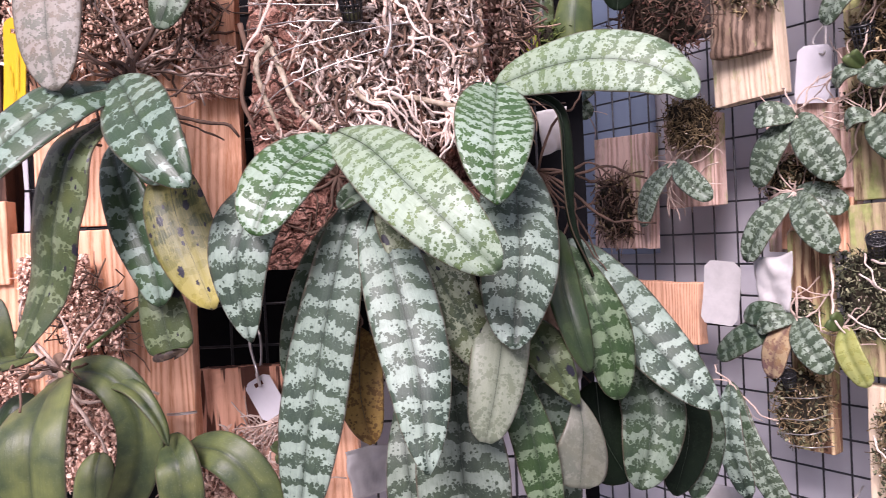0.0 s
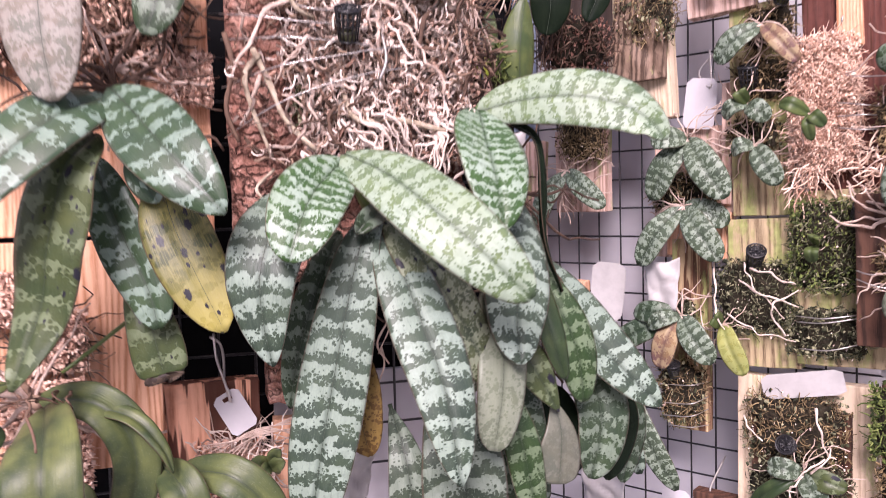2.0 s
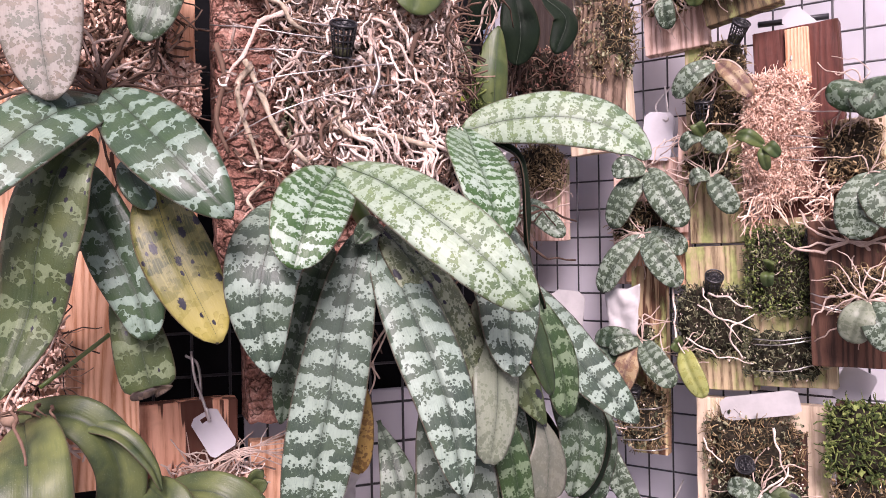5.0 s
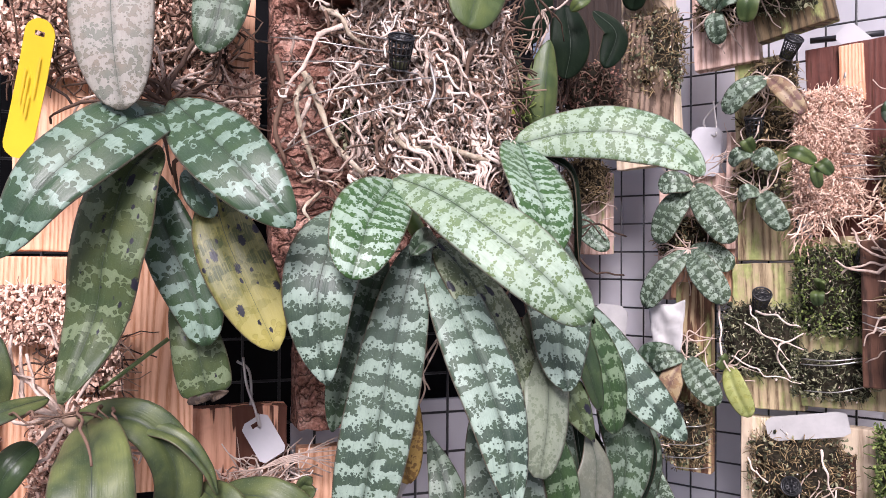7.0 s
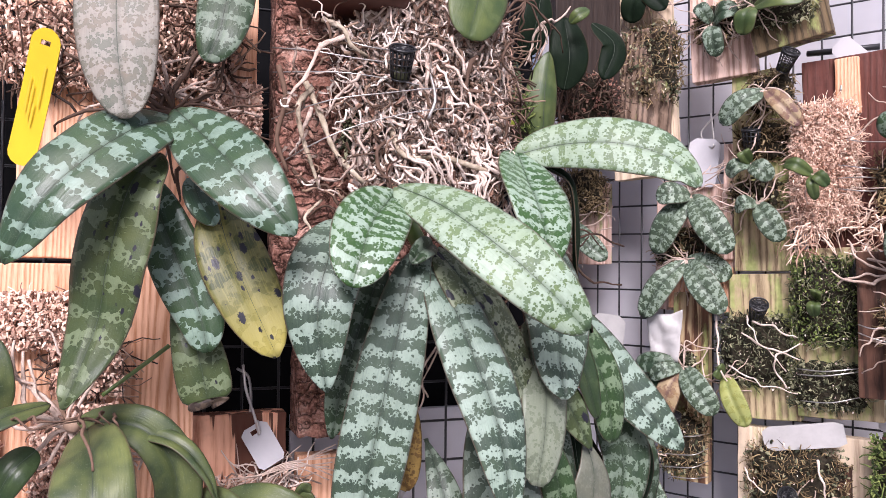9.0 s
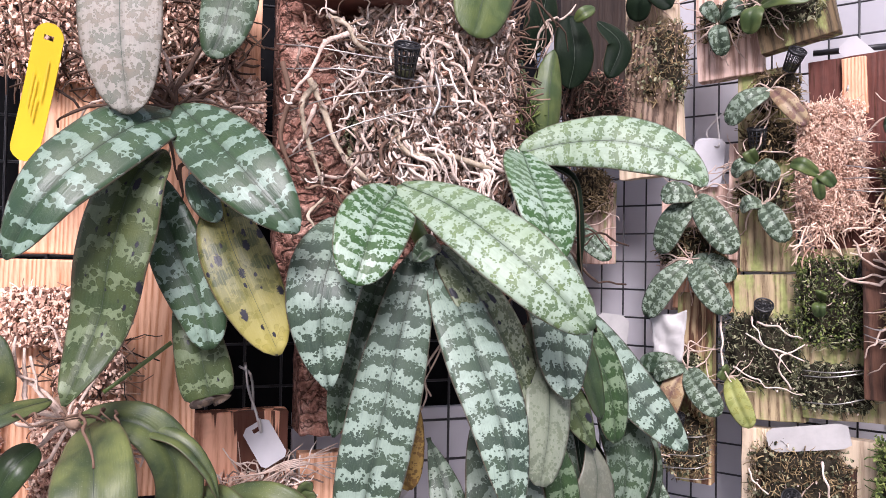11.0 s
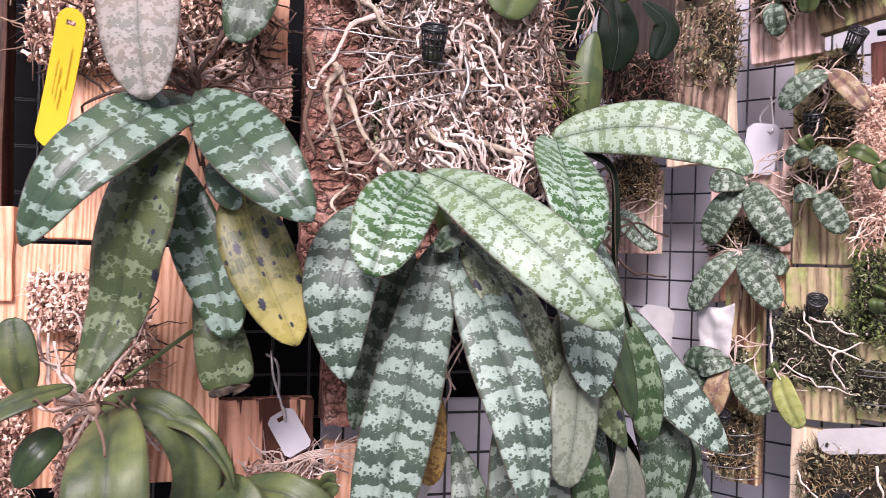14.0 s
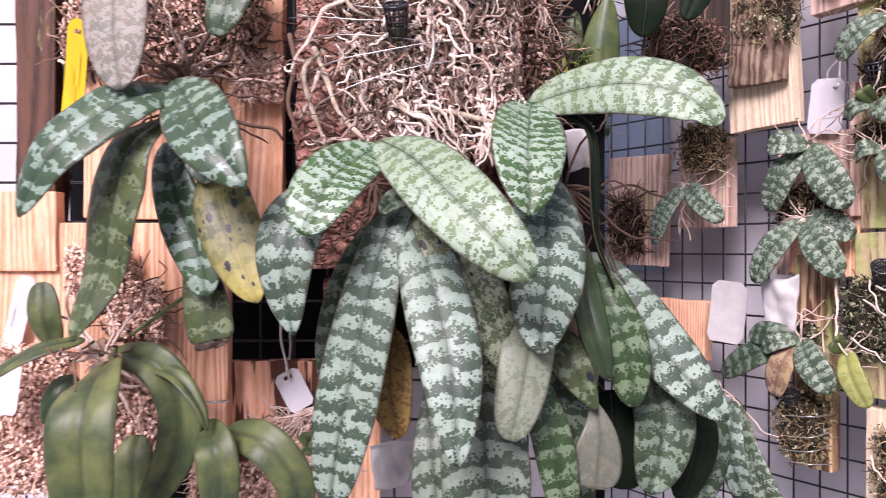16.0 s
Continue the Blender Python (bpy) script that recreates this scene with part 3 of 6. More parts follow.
def slab_mesh(w, d, h, seed=0, ragged=0.0012, bevel=0.0015, lump=0.0, cuts=8):
    """A board w wide, d thick, h high about its centre, with worn edges; lump: depth of a bark-like relief."""
    bm = bmesh.new()
    bmesh.ops.create_cube(bm, size=1)
    bmesh.ops.scale(bm, vec=(w, d, h), verts=bm.verts)
    bmesh.ops.bevel(bm, geom=bm.edges, offset=bevel, segments=2, profile=0.6, affect="EDGES")
    if cuts:
        for axis, size, k in ((0, w, cuts), (2, h, cuts)):
            no = Vector((1, 0, 0)) if axis == 0 else Vector((0, 0, 1))
            for i in range(1, k):
                co = no * (size * (i / k - 0.5))
                bmesh.ops.bisect_plane(bm, geom=bm.verts[:] + bm.edges[:] + bm.faces[:], plane_co=co, plane_no=no)
    for v in bm.verts:
        q = v.co * 40 + Vector((seed * 7.3, seed, 0))
        v.co += Vector((noise.noise(q), noise.noise(q + Vector((9, 0, 0))), noise.noise(q + Vector((0, 9, 0))))) * ragged
        if lump:
            big = noise.noise(v.co * 22 + Vector((seed, 0, 0))) + 0.6 * noise.noise(v.co * 60 + Vector((0, seed, 0))) + 0.4 * noise.noise(v.co * 130)
            v.co += Vector((0.5 * noise.noise(v.co * 35), -1 if v.co.y < 0 else 0.2, 0.5 * noise.noise(v.co * 31 + Vector((5, 5, 5))))) * big * lump
    return bm


def board(name, label, lo, hi, front, thick, mat, seed=0, slant=False, tilt=0.0, lump=0.0, ragged=0.0012, cuts=8, category="board", group="", crack=0.0):
    """A hanging board between the corners lo and hi (along, up), its face at depth front; slant: on the slanting wall."""
    s, z = (lo[0] + hi[0]) / 2, (lo[1] + hi[1]) / 2
    bm = slab_mesh(hi[0] - lo[0], thick, hi[1] - lo[1], seed, ragged, 0.0015, lump, cuts)
    me = bpy.data.meshes.new(name)
    bm.to_mesh(me)
    bm.free()
    me.materials.append(mat)
    if lump:
        me.polygons.foreach_set("use_smooth", [True] * len(me.polygons))
    ob = new(name, me)
    at = W(s, front + thick / 2, z) if slant else Vector((s, front + thick / 2, z))
    ob.matrix_world = Matrix.Translation(at) @ Matrix.Rotation(TURN_R if slant else 0, 4, "Z") @ Matrix.Rotation(radians(tilt), 4, "Y")
    return tagged(ob, label, category, group)

# ---- structure ----


def sheet(name, lo, hi, depth, thick, mat, label, slant=False):
    ob = board(name, label, lo, hi, depth, thick, mat, slant=slant, ragged=0.0, cuts=0, category="wall")
    return tagged(ob, kind="structure")


def wire_grid(name, lo, hi, depth, slant, label, cell=(0.0352, 0.0418), r=0.0014):
    """A welded wire panel: upright and level rods, each a part."""
    put = (lambda s, z: W(s, depth, z)) if slant else (lambda s, z: Vector((s, depth, z)))
    back = (lambda s, z: W(s, depth + 2 * r, z)) if slant else (lambda s, z: Vector((s, depth + 2 * r, z)))
    g = thing(name, put((lo[0] + hi[0]) / 2, lo[1]), label, "wire grid", kind="structure")
    s = lo[0]
    while s < hi[0]:
        strand(g, "upright_rod", [put(s, lo[1]), put(s, hi[1])], r, GRID, 6, 1.0, n=1)
        s += cell[0]
    z = lo[1]
    while z < hi[1]:
        strand(g, "cross_rod", [back(lo[0], z), back(hi[0], z)], r, GRID, 6, 1.0, n=1)
        z += cell[1]
    return g


# floor out of view, added to control fill from below
bm = bmesh.new()
bmesh.ops.create_grid(bm, x_segments=1, y_segments=1, size=30)
tagged(finish(bm, "floor", FLOOR), "unseen floor, its grey set for the light bounced upwards", "floor", kind="structure")
# added backing sheet; its black stands for shade in the gaps
sheet("wall_left", (-0.45, 0.0), (0.16, 2.3), 0.86, 0.02, SHADE, "added black sheet for the shade behind the boards")
sheet("wall_far_left", (-2.2, 0.0), (-0.452, 2.3), 0.86, 0.02, SHEET, "white plastic wall sheet past the dark post")
sheet("wall_right", (-1.15, 0.0), (0.9, 2.3), 0.985, 0.02, SHEET, "white plastic wall sheet behind the wire grid", True)
sheet("wall_low", (-0.13, 0.0), (0.14, 1.366), 0.832, 0.01, SHEET, "white plastic sheet low behind the wire grid")
wire_grid("grid_left", (-0.5, 0.9), (0.1, 2.1), 0.79, False, "black wire grid that carries the hanging boards")
wire_grid("grid_right", (-0.9166, 0.9058), (0.1, 2.1), 0.905, True, "black wire grid in front of a white wall")

# ---- left wall: boards ----
board("pine_board", "orange pine board with knots, hanging on a wire grid", (-0.3705, 1.5272), (-0.1803, 1.8184), 0.715, 0.02, W_PINE, 1, tilt=0.3, group="pine boards")
board("pine_board", "orange pine board below another, holding a bark clump", (-0.5087, 1.327), (-0.2307, 1.5232), 0.705, 0.02, W_PINE, 2, group="pine boards")
board("pine_board", "pale pine board at the edge of the wall", (-0.5266, 1.4779), (-0.3898, 1.5532), 0.7, 0.018, W_PINE, 3, group="pine boards")
board("striped_board", "striped red cedar board with a white label on a hook", (-0.2372, 1.2265), (-0.1478, 1.3879), 0.735, 0.022, W_STRIPE, 4)
board("pine_board", "narrow pine board low on the wall", (-0.1357, 1.2059), (-0.0896, 1.3441), 0.745, 0.02, W_PINE, 5, group="pine boards")
board("brown_post", "dark brown rough wooden post at the wall's edge", (-0.4467, 1.5258), (-0.4074, 1.8545), 0.735, 0.03, W_BROWN, 6, ragged=0.002, category="post")
slab = board("cork_slab", "thick red-brown cork bark slab overgrown with roots", (-0.1655, 1.48), (0.0497, 1.8172), 0.7, 0.05, BARK, 7, lump=0.017, cuts=64, category="bark slab")
board("bark_chunk", "rough red-brown bark piece under the big orchid", (-0.1413, 1.3693), (-0.0948, 1.47), 0.715, 0.04, BARK, 8, lump=0.012, cuts=44, category="bark")

# ---- the big mottled orchid in the middle ----
big = thing("moth_orchid", (-0.0717, 0.63, 1.5882), "large moth orchid with silver-banded drooping leaves on a cork slab", "orchid", "large mottled orchids")
leaf(big, [(-0.0782, 0.6100, 1.5880), (-0.0504, 0.5700, 1.5688), (-0.0210, 0.5290, 1.5370), (0.0070, 0.5080, 1.5070), (0.0350, 0.5030, 1.4780)], 0.058, M_BRIGHT, (0.1, -1, 0.55), (-0.3, -1, 0.1), a=0.42, b=0.45, seed=1, label="bright silver-green mottled leaf")
leaf(big, [(-0.0782, 0.6100, 1.5843), (-0.1070, 0.5700, 1.5590), (-0.1210, 0.5490, 1.5340), (-0.1300, 0.5410, 1.5090)], 0.056, M_HEART, (-0.1, -1, 0.45), a=0.5, b=0.45, fold=0.25, seed=2)
leaf(big, [(-0.1195, 0.6150, 1.5620), (-0.1390, 0.5790, 1.5300), (-0.1490, 0.5650, 1.4980), (-0.1480, 0.5640, 1.4660), (-0.1420, 0.5640, 1.4320)], 0.056, M_BAND, (-0.25, -1, 0.35), (-0.35, -1, 0), a=0.5, b=0.72, seed=3)
leaf(big, [(-0.05, 0.61, 1.5404), (-0.0701, 0.592, 1.5178), (-0.085, 0.585, 1.4652), (-0.1069, 0.582, 1.3653), (-0.1181, 0.59, 1.2918)], 0.055, M_BAND, (-0.3, -1, 0.25), (-0.35, -1, 0), a=0.62, b=0.42, seed=4, n=34)
leaf(big, [(-0.0485, 0.6100, 1.5313), (-0.0427, 0.5820, 1.5003), (-0.0310, 0.5570, 1.4540), (-0.0210, 0.5340, 1.4070), (-0.0170, 0.5150, 1.3450)], 0.052, M_BAND, (0.1, -1, 0.25), (0.0, -1, 0.05), a=0.52, b=0.6, seed=5, n=34)
leaf(big, [(-0.0451, 0.61, 1.5387), (-0.0241, 0.585, 1.5045), (0.0012, 0.577, 1.4608), (0.0369, 0.582, 1.392)], 0.05, M_SPOT, (0.3, -1, 0.3), (0.35, -1, 0.1), a=0.5, b=0.6, seed=6, label="ageing leaf with dark pits")
leaf(big, [(0.0611, 0.6550, 1.5688), (0.0596, 0.6150, 1.5224), (0.0570, 0.5900, 1.4808), (0.0500, 0.5730, 1.4460), (0.0480, 0.5610, 1.4190)], 0.064, M_BAND, (0.15, -1, 0.25), (0, -1, -0.1), a=0.48, b=0.52, seed=7)
leaf(big, [(0.0435, 0.61, 1.4803), (0.042, 0.585, 1.4361), (0.0343, 0.568, 1.3942), (0.0235, 0.56, 1.3526)], 0.044, M_GREY, (0.1, -1, 0.15), a=0.35, b=0.35, seed=8, fold=0.05)
leaf(big, [(0.0523, 0.6650, 1.6296), (0.0468, 0.6350, 1.6056), (0.0410, 0.5920, 1.5680), (0.0400, 0.5700, 1.5240)], 0.064, M_HEART, (0.1, -1, 0.5), (0.1, -1, 0.1), a=0.5, b=0.6, fold=0.3, seed=9)
leaf(big, [(0.0498, 0.6700, 1.6275), (0.0853, 0.6500, 1.6367), (0.1229, 0.6200, 1.6373), (0.1597, 0.6000, 1.6276), (0.1809, 0.5880, 1.6117), (0.1885, 0.5800, 1.5960)], 0.055, M_BRIGHT, (0, -1, 0.35), (0.25, -1, 0.05), a=0.5, b=0.42, fold=0.12, seed=10, label="arching silver-green mottled leaf")
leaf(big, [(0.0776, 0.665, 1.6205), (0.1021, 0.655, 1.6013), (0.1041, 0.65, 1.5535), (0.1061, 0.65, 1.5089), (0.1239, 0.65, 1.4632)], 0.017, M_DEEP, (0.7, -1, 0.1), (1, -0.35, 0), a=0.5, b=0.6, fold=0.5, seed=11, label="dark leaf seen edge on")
leaf(big, [(0.1106, 0.705, 1.4936), (0.1392, 0.69, 1.4544), (0.1691, 0.675, 1.4116), (0.1985, 0.655, 1.374), (0.2214, 0.645, 1.3487)], 0.058, M_BAND, (0.2, -1, 0.45), (0.05, -1, 0.2), a=0.5, b=0.6, fold=0.3, curl=0.2, seed=12)
leaf(big, [(0.1032, 0.68, 1.4912), (0.1189, 0.65, 1.4494), (0.1324, 0.64, 1.411), (0.137, 0.635, 1.3631)], 0.045, M_GREEN, (0.15, -1, 0.2), a=0.5, b=0.42, seed=13)
leaf(big, [(0.0988, 0.67, 1.5041), (0.0948, 0.635, 1.4601), (0.1015, 0.62, 1.4231), (0.111, 0.618, 1.3893)], 0.03, M_STRAP, (0.3, -1, 0.1), a=0.5, b=0.5, seed=14, fold=0.3)
leaf(big, [(0.1628, 0.7, 1.3925), (0.1741, 0.68, 1.3488), (0.1692, 0.67, 1.3152), (0.1567, 0.665, 1.279)], 0.058, M_DARK, (0.1, -1, 0.1), a=0.45, b=0.5, seed=15, fold=0.35)
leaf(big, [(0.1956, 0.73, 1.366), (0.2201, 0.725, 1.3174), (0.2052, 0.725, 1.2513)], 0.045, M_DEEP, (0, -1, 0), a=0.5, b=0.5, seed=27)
leaf(big, [(0.2295, 0.74, 1.3587), (0.2401, 0.735, 1.3038), (0.2278, 0.735, 1.2425)], 0.04, M_DARK, (0.2, -1, 0), a=0.5, b=0.5, seed=28)
leaf(big, [(0.0664, 0.64, 1.4306), (0.0793, 0.615, 1.4049), (0.1009, 0.61, 1.3636)], 0.036, M_FADED, (0.1, -1, 0.2), a=0.4, b=0.85, seed=16)
leaf(big, [(0.1001, 0.6250, 1.3747), (0.1027, 0.6100, 1.3449), (0.0971, 0.6050, 1.3016)], 0.044, M_BACK, (0.1, -1, 0.05), a=1.1, b=0.32, seed=17, fold=-0.25, curl=-0.1, label="grey-green leaf underside")
leaf(big, [(0.001, 0.63, 1.4028), (0.0042, 0.6, 1.3658), (0.006, 0.585, 1.3375), (0.0093, 0.58, 1.2676)], 0.072, M_MID, (0.0, -1, 0.15), a=0.7, b=0.35, seed=18)
leaf(big, [(-0.0425, 0.64, 1.377), (-0.0363, 0.605, 1.3324), (-0.0289, 0.6, 1.251)], 0.04, M_MID, (-0.1, -1, 0.1), a=0.9, b=0.35, seed=19)
leaf(big, [(0.0415, 0.635, 1.4214), (0.0501, 0.615, 1.3814), (0.0621, 0.6, 1.3427), (0.0758, 0.6, 1.2692)], 0.034, M_GREEN, (0.1, -1, 0.1), a=0.5, b=0.4, seed=20)
leaf(big, [(0.0707, 0.67, 1.4378), (0.0728, 0.65, 1.3899), (0.0786, 0.64, 1.3329), (0.0884, 0.64, 1.2498)], 0.05, M_DARK, (0, -1, 0), a=0.5, b=0.4, seed=21)
leaf(big, [(-0.0717, 0.64, 1.4307), (-0.0718, 0.625, 1.3988), (-0.0705, 0.62, 1.3711), (-0.064, 0.622, 1.3394)], 0.038, M_BROWN, (-0.2, -1, 0.1), a=0.5, b=0.5, seed=22, wave=0.004, label="withered brown leaf")
leaf(big, [(-0.0808, 0.64, 1.5266), (-0.1043, 0.62, 1.4768), (-0.1211, 0.615, 1.4243), (-0.1275, 0.62, 1.3861)], 0.032, M_DARK, (-0.3, -1, 0.05), a=0.5, b=0.6, seed=23)
leaf(big, [(-0.0520, 0.5970, 1.5420), (-0.0660, 0.5820, 1.5360), (-0.0760, 0.5780, 1.5260)], 0.018, M_DARK, (-0.2, -1, 0.1), a=0.5, b=0.5, fold=0.5, seed=24, label="small young leaf")
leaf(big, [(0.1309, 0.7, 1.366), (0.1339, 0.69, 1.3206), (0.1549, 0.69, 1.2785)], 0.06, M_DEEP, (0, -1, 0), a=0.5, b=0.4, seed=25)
leaf(big, [(-0.0051, 0.62, 1.5084), (0.0033, 0.6, 1.453), (0.0197, 0.605, 1.3832)], 0.05, M_SPOT, (0.2, -1, 0.1), a=0.5, b=0.6, seed=26)

# ---- the mottled orchid on the pine board ----
left = thing("moth_orchid", (-0.2504, 0.64, 1.6359), "mottled moth orchid with a yellowing leaf, mounted on a pine board", "orchid", "large mottled orchids")
leaf(left, [(-0.2502, 0.6100, 1.6303), (-0.2750, 0.5850, 1.6180), (-0.3050, 0.5670, 1.5920), (-0.3290, 0.5580, 1.5640), (-0.3500, 0.5600, 1.5230)], 0.055, M_LEFT, (-0.1, -1, 0.6), (-0.45, -1, 0.1), a=0.45, b=0.62, fold=0.15, seed=31)
leaf(left, [(-0.2483, 0.6100, 1.6378), (-0.2329, 0.5900, 1.6202), (-0.2130, 0.5590, 1.5950), (-0.1920, 0.5400, 1.5690), (-0.1710, 0.5320, 1.5440)], 0.056, M_LEFT, (-0.1, -1, 0.45), (-0.2, -1, 0.2), a=0.5, b=0.62, fold=0.18, seed=32)
leaf(left, [(-0.2584, 0.605, 1.6043), (-0.277, 0.588, 1.579), (-0.2906, 0.586, 1.5259), (-0.2973, 0.586, 1.482), (-0.3162, 0.574, 1.427)], 0.056, M_FADED, (-0.5, -1, 0.15), (-0.4, -1, 0.1), a=0.5, b=0.7, fold=0.15, seed=33, wave=0.003)
leaf(left, [(-0.2671, 0.64, 1.5899), (-0.2578, 0.63, 1.5596), (-0.2436, 0.622, 1.5216), (-0.2294, 0.616, 1.4881), (-0.223, 0.612, 1.4582)], 0.043, M_LEFT, (-0.15, -1, 0.15), a=0.5, b=0.42, fold=0.25, seed=34)
leaf(left, [(-0.2181, 0.63, 1.5713), (-0.2098, 0.612, 1.5386), (-0.1966, 0.6, 1.5052), (-0.1748, 0.588, 1.4559)], 0.052, M_YELLOW, (0, -1, 0.15), a=0.45, b=0.55, fold=0.15, seed=35, label="yellowing leaf with black spots")
leaf(left, [(-0.2421, 0.645, 1.4953), (-0.231, 0.63, 1.4616), (-0.2214, 0.625, 1.4192)], 0.041, M_FADED, (0, -1, 0.05), a=0.4, b=0.12, fold=0.1, seed=36, label="olive leaf with a cut brown tip")
leaf(left, [(-0.2359, 0.63, 1.5901), (-0.2292, 0.615, 1.5699), (-0.2189, 0.61, 1.5535)], 0.024, M_LEFT, (0.4, -1, 0.1), a=0.5, b=0.5, seed=37)
leaf(left, [(-0.2891, 0.6100, 1.7554), (-0.2888, 0.5900, 1.7085), (-0.2865, 0.5820, 1.6677), (-0.2803, 0.5790, 1.6237)], 0.057, M_PINK, (-0.15, -1, 0.15), (-0.1, -1, 0), a=0.35, b=0.45, seed=38, label="greyed pinkish mottled leaf")
leaf(left, [(-0.2034, 0.67, 1.7768), (-0.2109, 0.652, 1.7375), (-0.2166, 0.645, 1.7079), (-0.2258, 0.645, 1.684)], 0.045, M_DARK, (-0.2, -1, 0.2), a=0.4, b=0.45, seed=39)

leaf(left, [(-0.2219, 0.6238, 1.4215), (-0.2214, 0.6232, 1.4187), (-0.2202, 0.6245, 1.4152)], 0.031, M_ROT, (0, -1, 0.05), a=0.4, b=0.5, fold=0.1, seed=41, name="withered_tip", label="dark brown withered leaf tip", wave=0.006, n=12)

# ---- the plain green orchid below ----
low = thing("green_orchid", (-0.3095, 0.63, 1.4031), "plain green orchid with broad arching leaves on a pine board", "orchid")
leaf(low, [(-0.3046, 0.615, 1.4052), (-0.2965, 0.565, 1.3929), (-0.2937, 0.54, 1.3621), (-0.2926, 0.545, 1.2814)], 0.053, M_LOW, (-0.1, -1, 0.3), (0, -1, -0.1), a=0.35, b=0.3, fold=0.3, curl=0.25, seed=51)
leaf(low, [(-0.3116, 0.635, 1.4082), (-0.2672, 0.615, 1.4029), (-0.244, 0.61, 1.3686), (-0.2503, 0.612, 1.3239), (-0.2775, 0.615, 1.2809)], 0.035, M_LOW, (0.3, -1, 0.6), (0.2, -1, -0.2), a=0.4, b=0.4, fold=0.45, seed=52)
leaf(low, [(-0.288, 0.63, 1.4031), (-0.246, 0.605, 1.3951), (-0.2245, 0.595, 1.3739), (-0.2154, 0.592, 1.3532)], 0.015, M_LOW, (0.8, -1, 0.4), a=0.4, b=0.5, fold=0.4, seed=53)
leaf(low, [(-0.2275, 0.62, 1.3524), (-0.2085, 0.59, 1.3365), (-0.204, 0.59, 1.2824)], 0.034, M_LOW, (0.1, -1, 0.2), a=0.4, b=0.35, seed=54, fold=0.25)
leaf(low, [(-0.2137, 0.63, 1.343), (-0.1757, 0.6, 1.3431), (-0.1495, 0.595, 1.3169), (-0.139, 0.6, 1.2742)], 0.034, M_LOW, (0.2, -1, 0.7), (0.2, -1, 0), a=0.4, b=0.4, seed=55, fold=0.25)
leaf(low, [(-0.3673, 0.65, 1.4126), (-0.3706, 0.64, 1.4406), (-0.376, 0.645, 1.4696)], 0.03, M_LOW, (-0.1, -1, 0.1), a=0.4, b=0.35, seed=56)
leaf(low, [(-0.3311, 0.63, 1.4223), (-0.3638, 0.61, 1.4144), (-0.4102, 0.61, 1.3875)], 0.022, M_LOW, (-0.1, -0.6, 0.9), a=0.4, b=0.5, seed=57)
leaf(low, [(-0.3405, 0.64, 1.3871), (-0.355, 0.63, 1.3743), (-0.367, 0.63, 1.3504)], 0.026, M_STRAP, (-0.3, -1, 0.1), a=0.4, b=0.5, seed=58)
leaf(low, [(-0.2895, 0.64, 1.3383), (-0.2904, 0.63, 1.3167), (-0.2904, 0.63, 1.2687)], 0.038, M_LOW, (0, -1, 0), a=0.4, b=0.35, seed=59)

# ---- small makers ----
HV, NV, ZV = Vector((HX, HY, 0)), Vector((HY, -HX, 0)), Vector((0, 0, 1))


def clump(name, label, centre, half_w, half_h, depth, mat, seed, slant=False, count=260, length=0.02, r=0.0007, crumb=0, crumb_mat=None, size=0.0019, lie=0.5, category="moss"):
    """A cushion of tangled strands and crumbs on a board."""
    c = Vector(centre)
    axes = (HV * half_w, ZV * half_h, NV * depth) if slant else (Vector((half_w, 0, 0)), ZV * half_h, Vector((0, -depth, 0)))
    t = thing(name, c, label, category)
    core = bmesh.new()
    bmesh.ops.create_icosphere(core, subdivisions=4, radius=1)
    for v in core.verts:
        q = v.co.copy()
        q = Vector([math.copysign(abs(k) ** 0.6, k) for k in q])
        q *= 0.86 + 0.3 * noise.noise(q * 2.3 + Vector((seed, 0, 0))) + 0.15 * noise.noise(q * 7)
        v.co = c + axes[0] * q.x * 0.92 + axes[1] * q.z * 0.92 + axes[2] * q.y * 0.5
    finish(core, "cushion", COIR if mat is COIR else CHIP if CHIP in (mat, crumb_mat) else CORE, t)
    if mat is CHIP:
        fibres(t, "strand_layer", c, axes, int(count * 2.2), length * 0.6, 0.0005, mat, seed, lie=0.75)["kind"] = "stuff"
        crumbs(t, "chip_layer", c + axes[2] * 0.35, axes, 700 + crumb * 5, 0.0019, CHIP, seed + 3)["kind"] = "stuff"
    else:
        fibres(t, "strand_layer", c, axes, int(count * 1.7), length, r * 1.25, mat, seed, lie=lie)["kind"] = "stuff"
    if mat is ROOT_DIM and crumb_mat is CHIP:
        crumbs(t, "chip_layer", c + axes[2] * 0.25, axes, 1200, 0.0019, CHIP, seed + 3)["kind"] = "stuff"
    if mat in (MOSS, MOSS_BROWN):
        crumbs(t, "speck_layer", c + axes[2] * 0.45, axes, int(2.2e5 * half_w * half_h) // 8 + 15, 0.001, ROOT, seed + 2)["kind"] = "stuff"
    if crumb:
        crumbs(t, "crumb_layer", c + axes[2] * 0.3, axes, int(crumb * 2.6), size, crumb_mat or mat, seed + 1)["kind"] = "stuff"
    return t


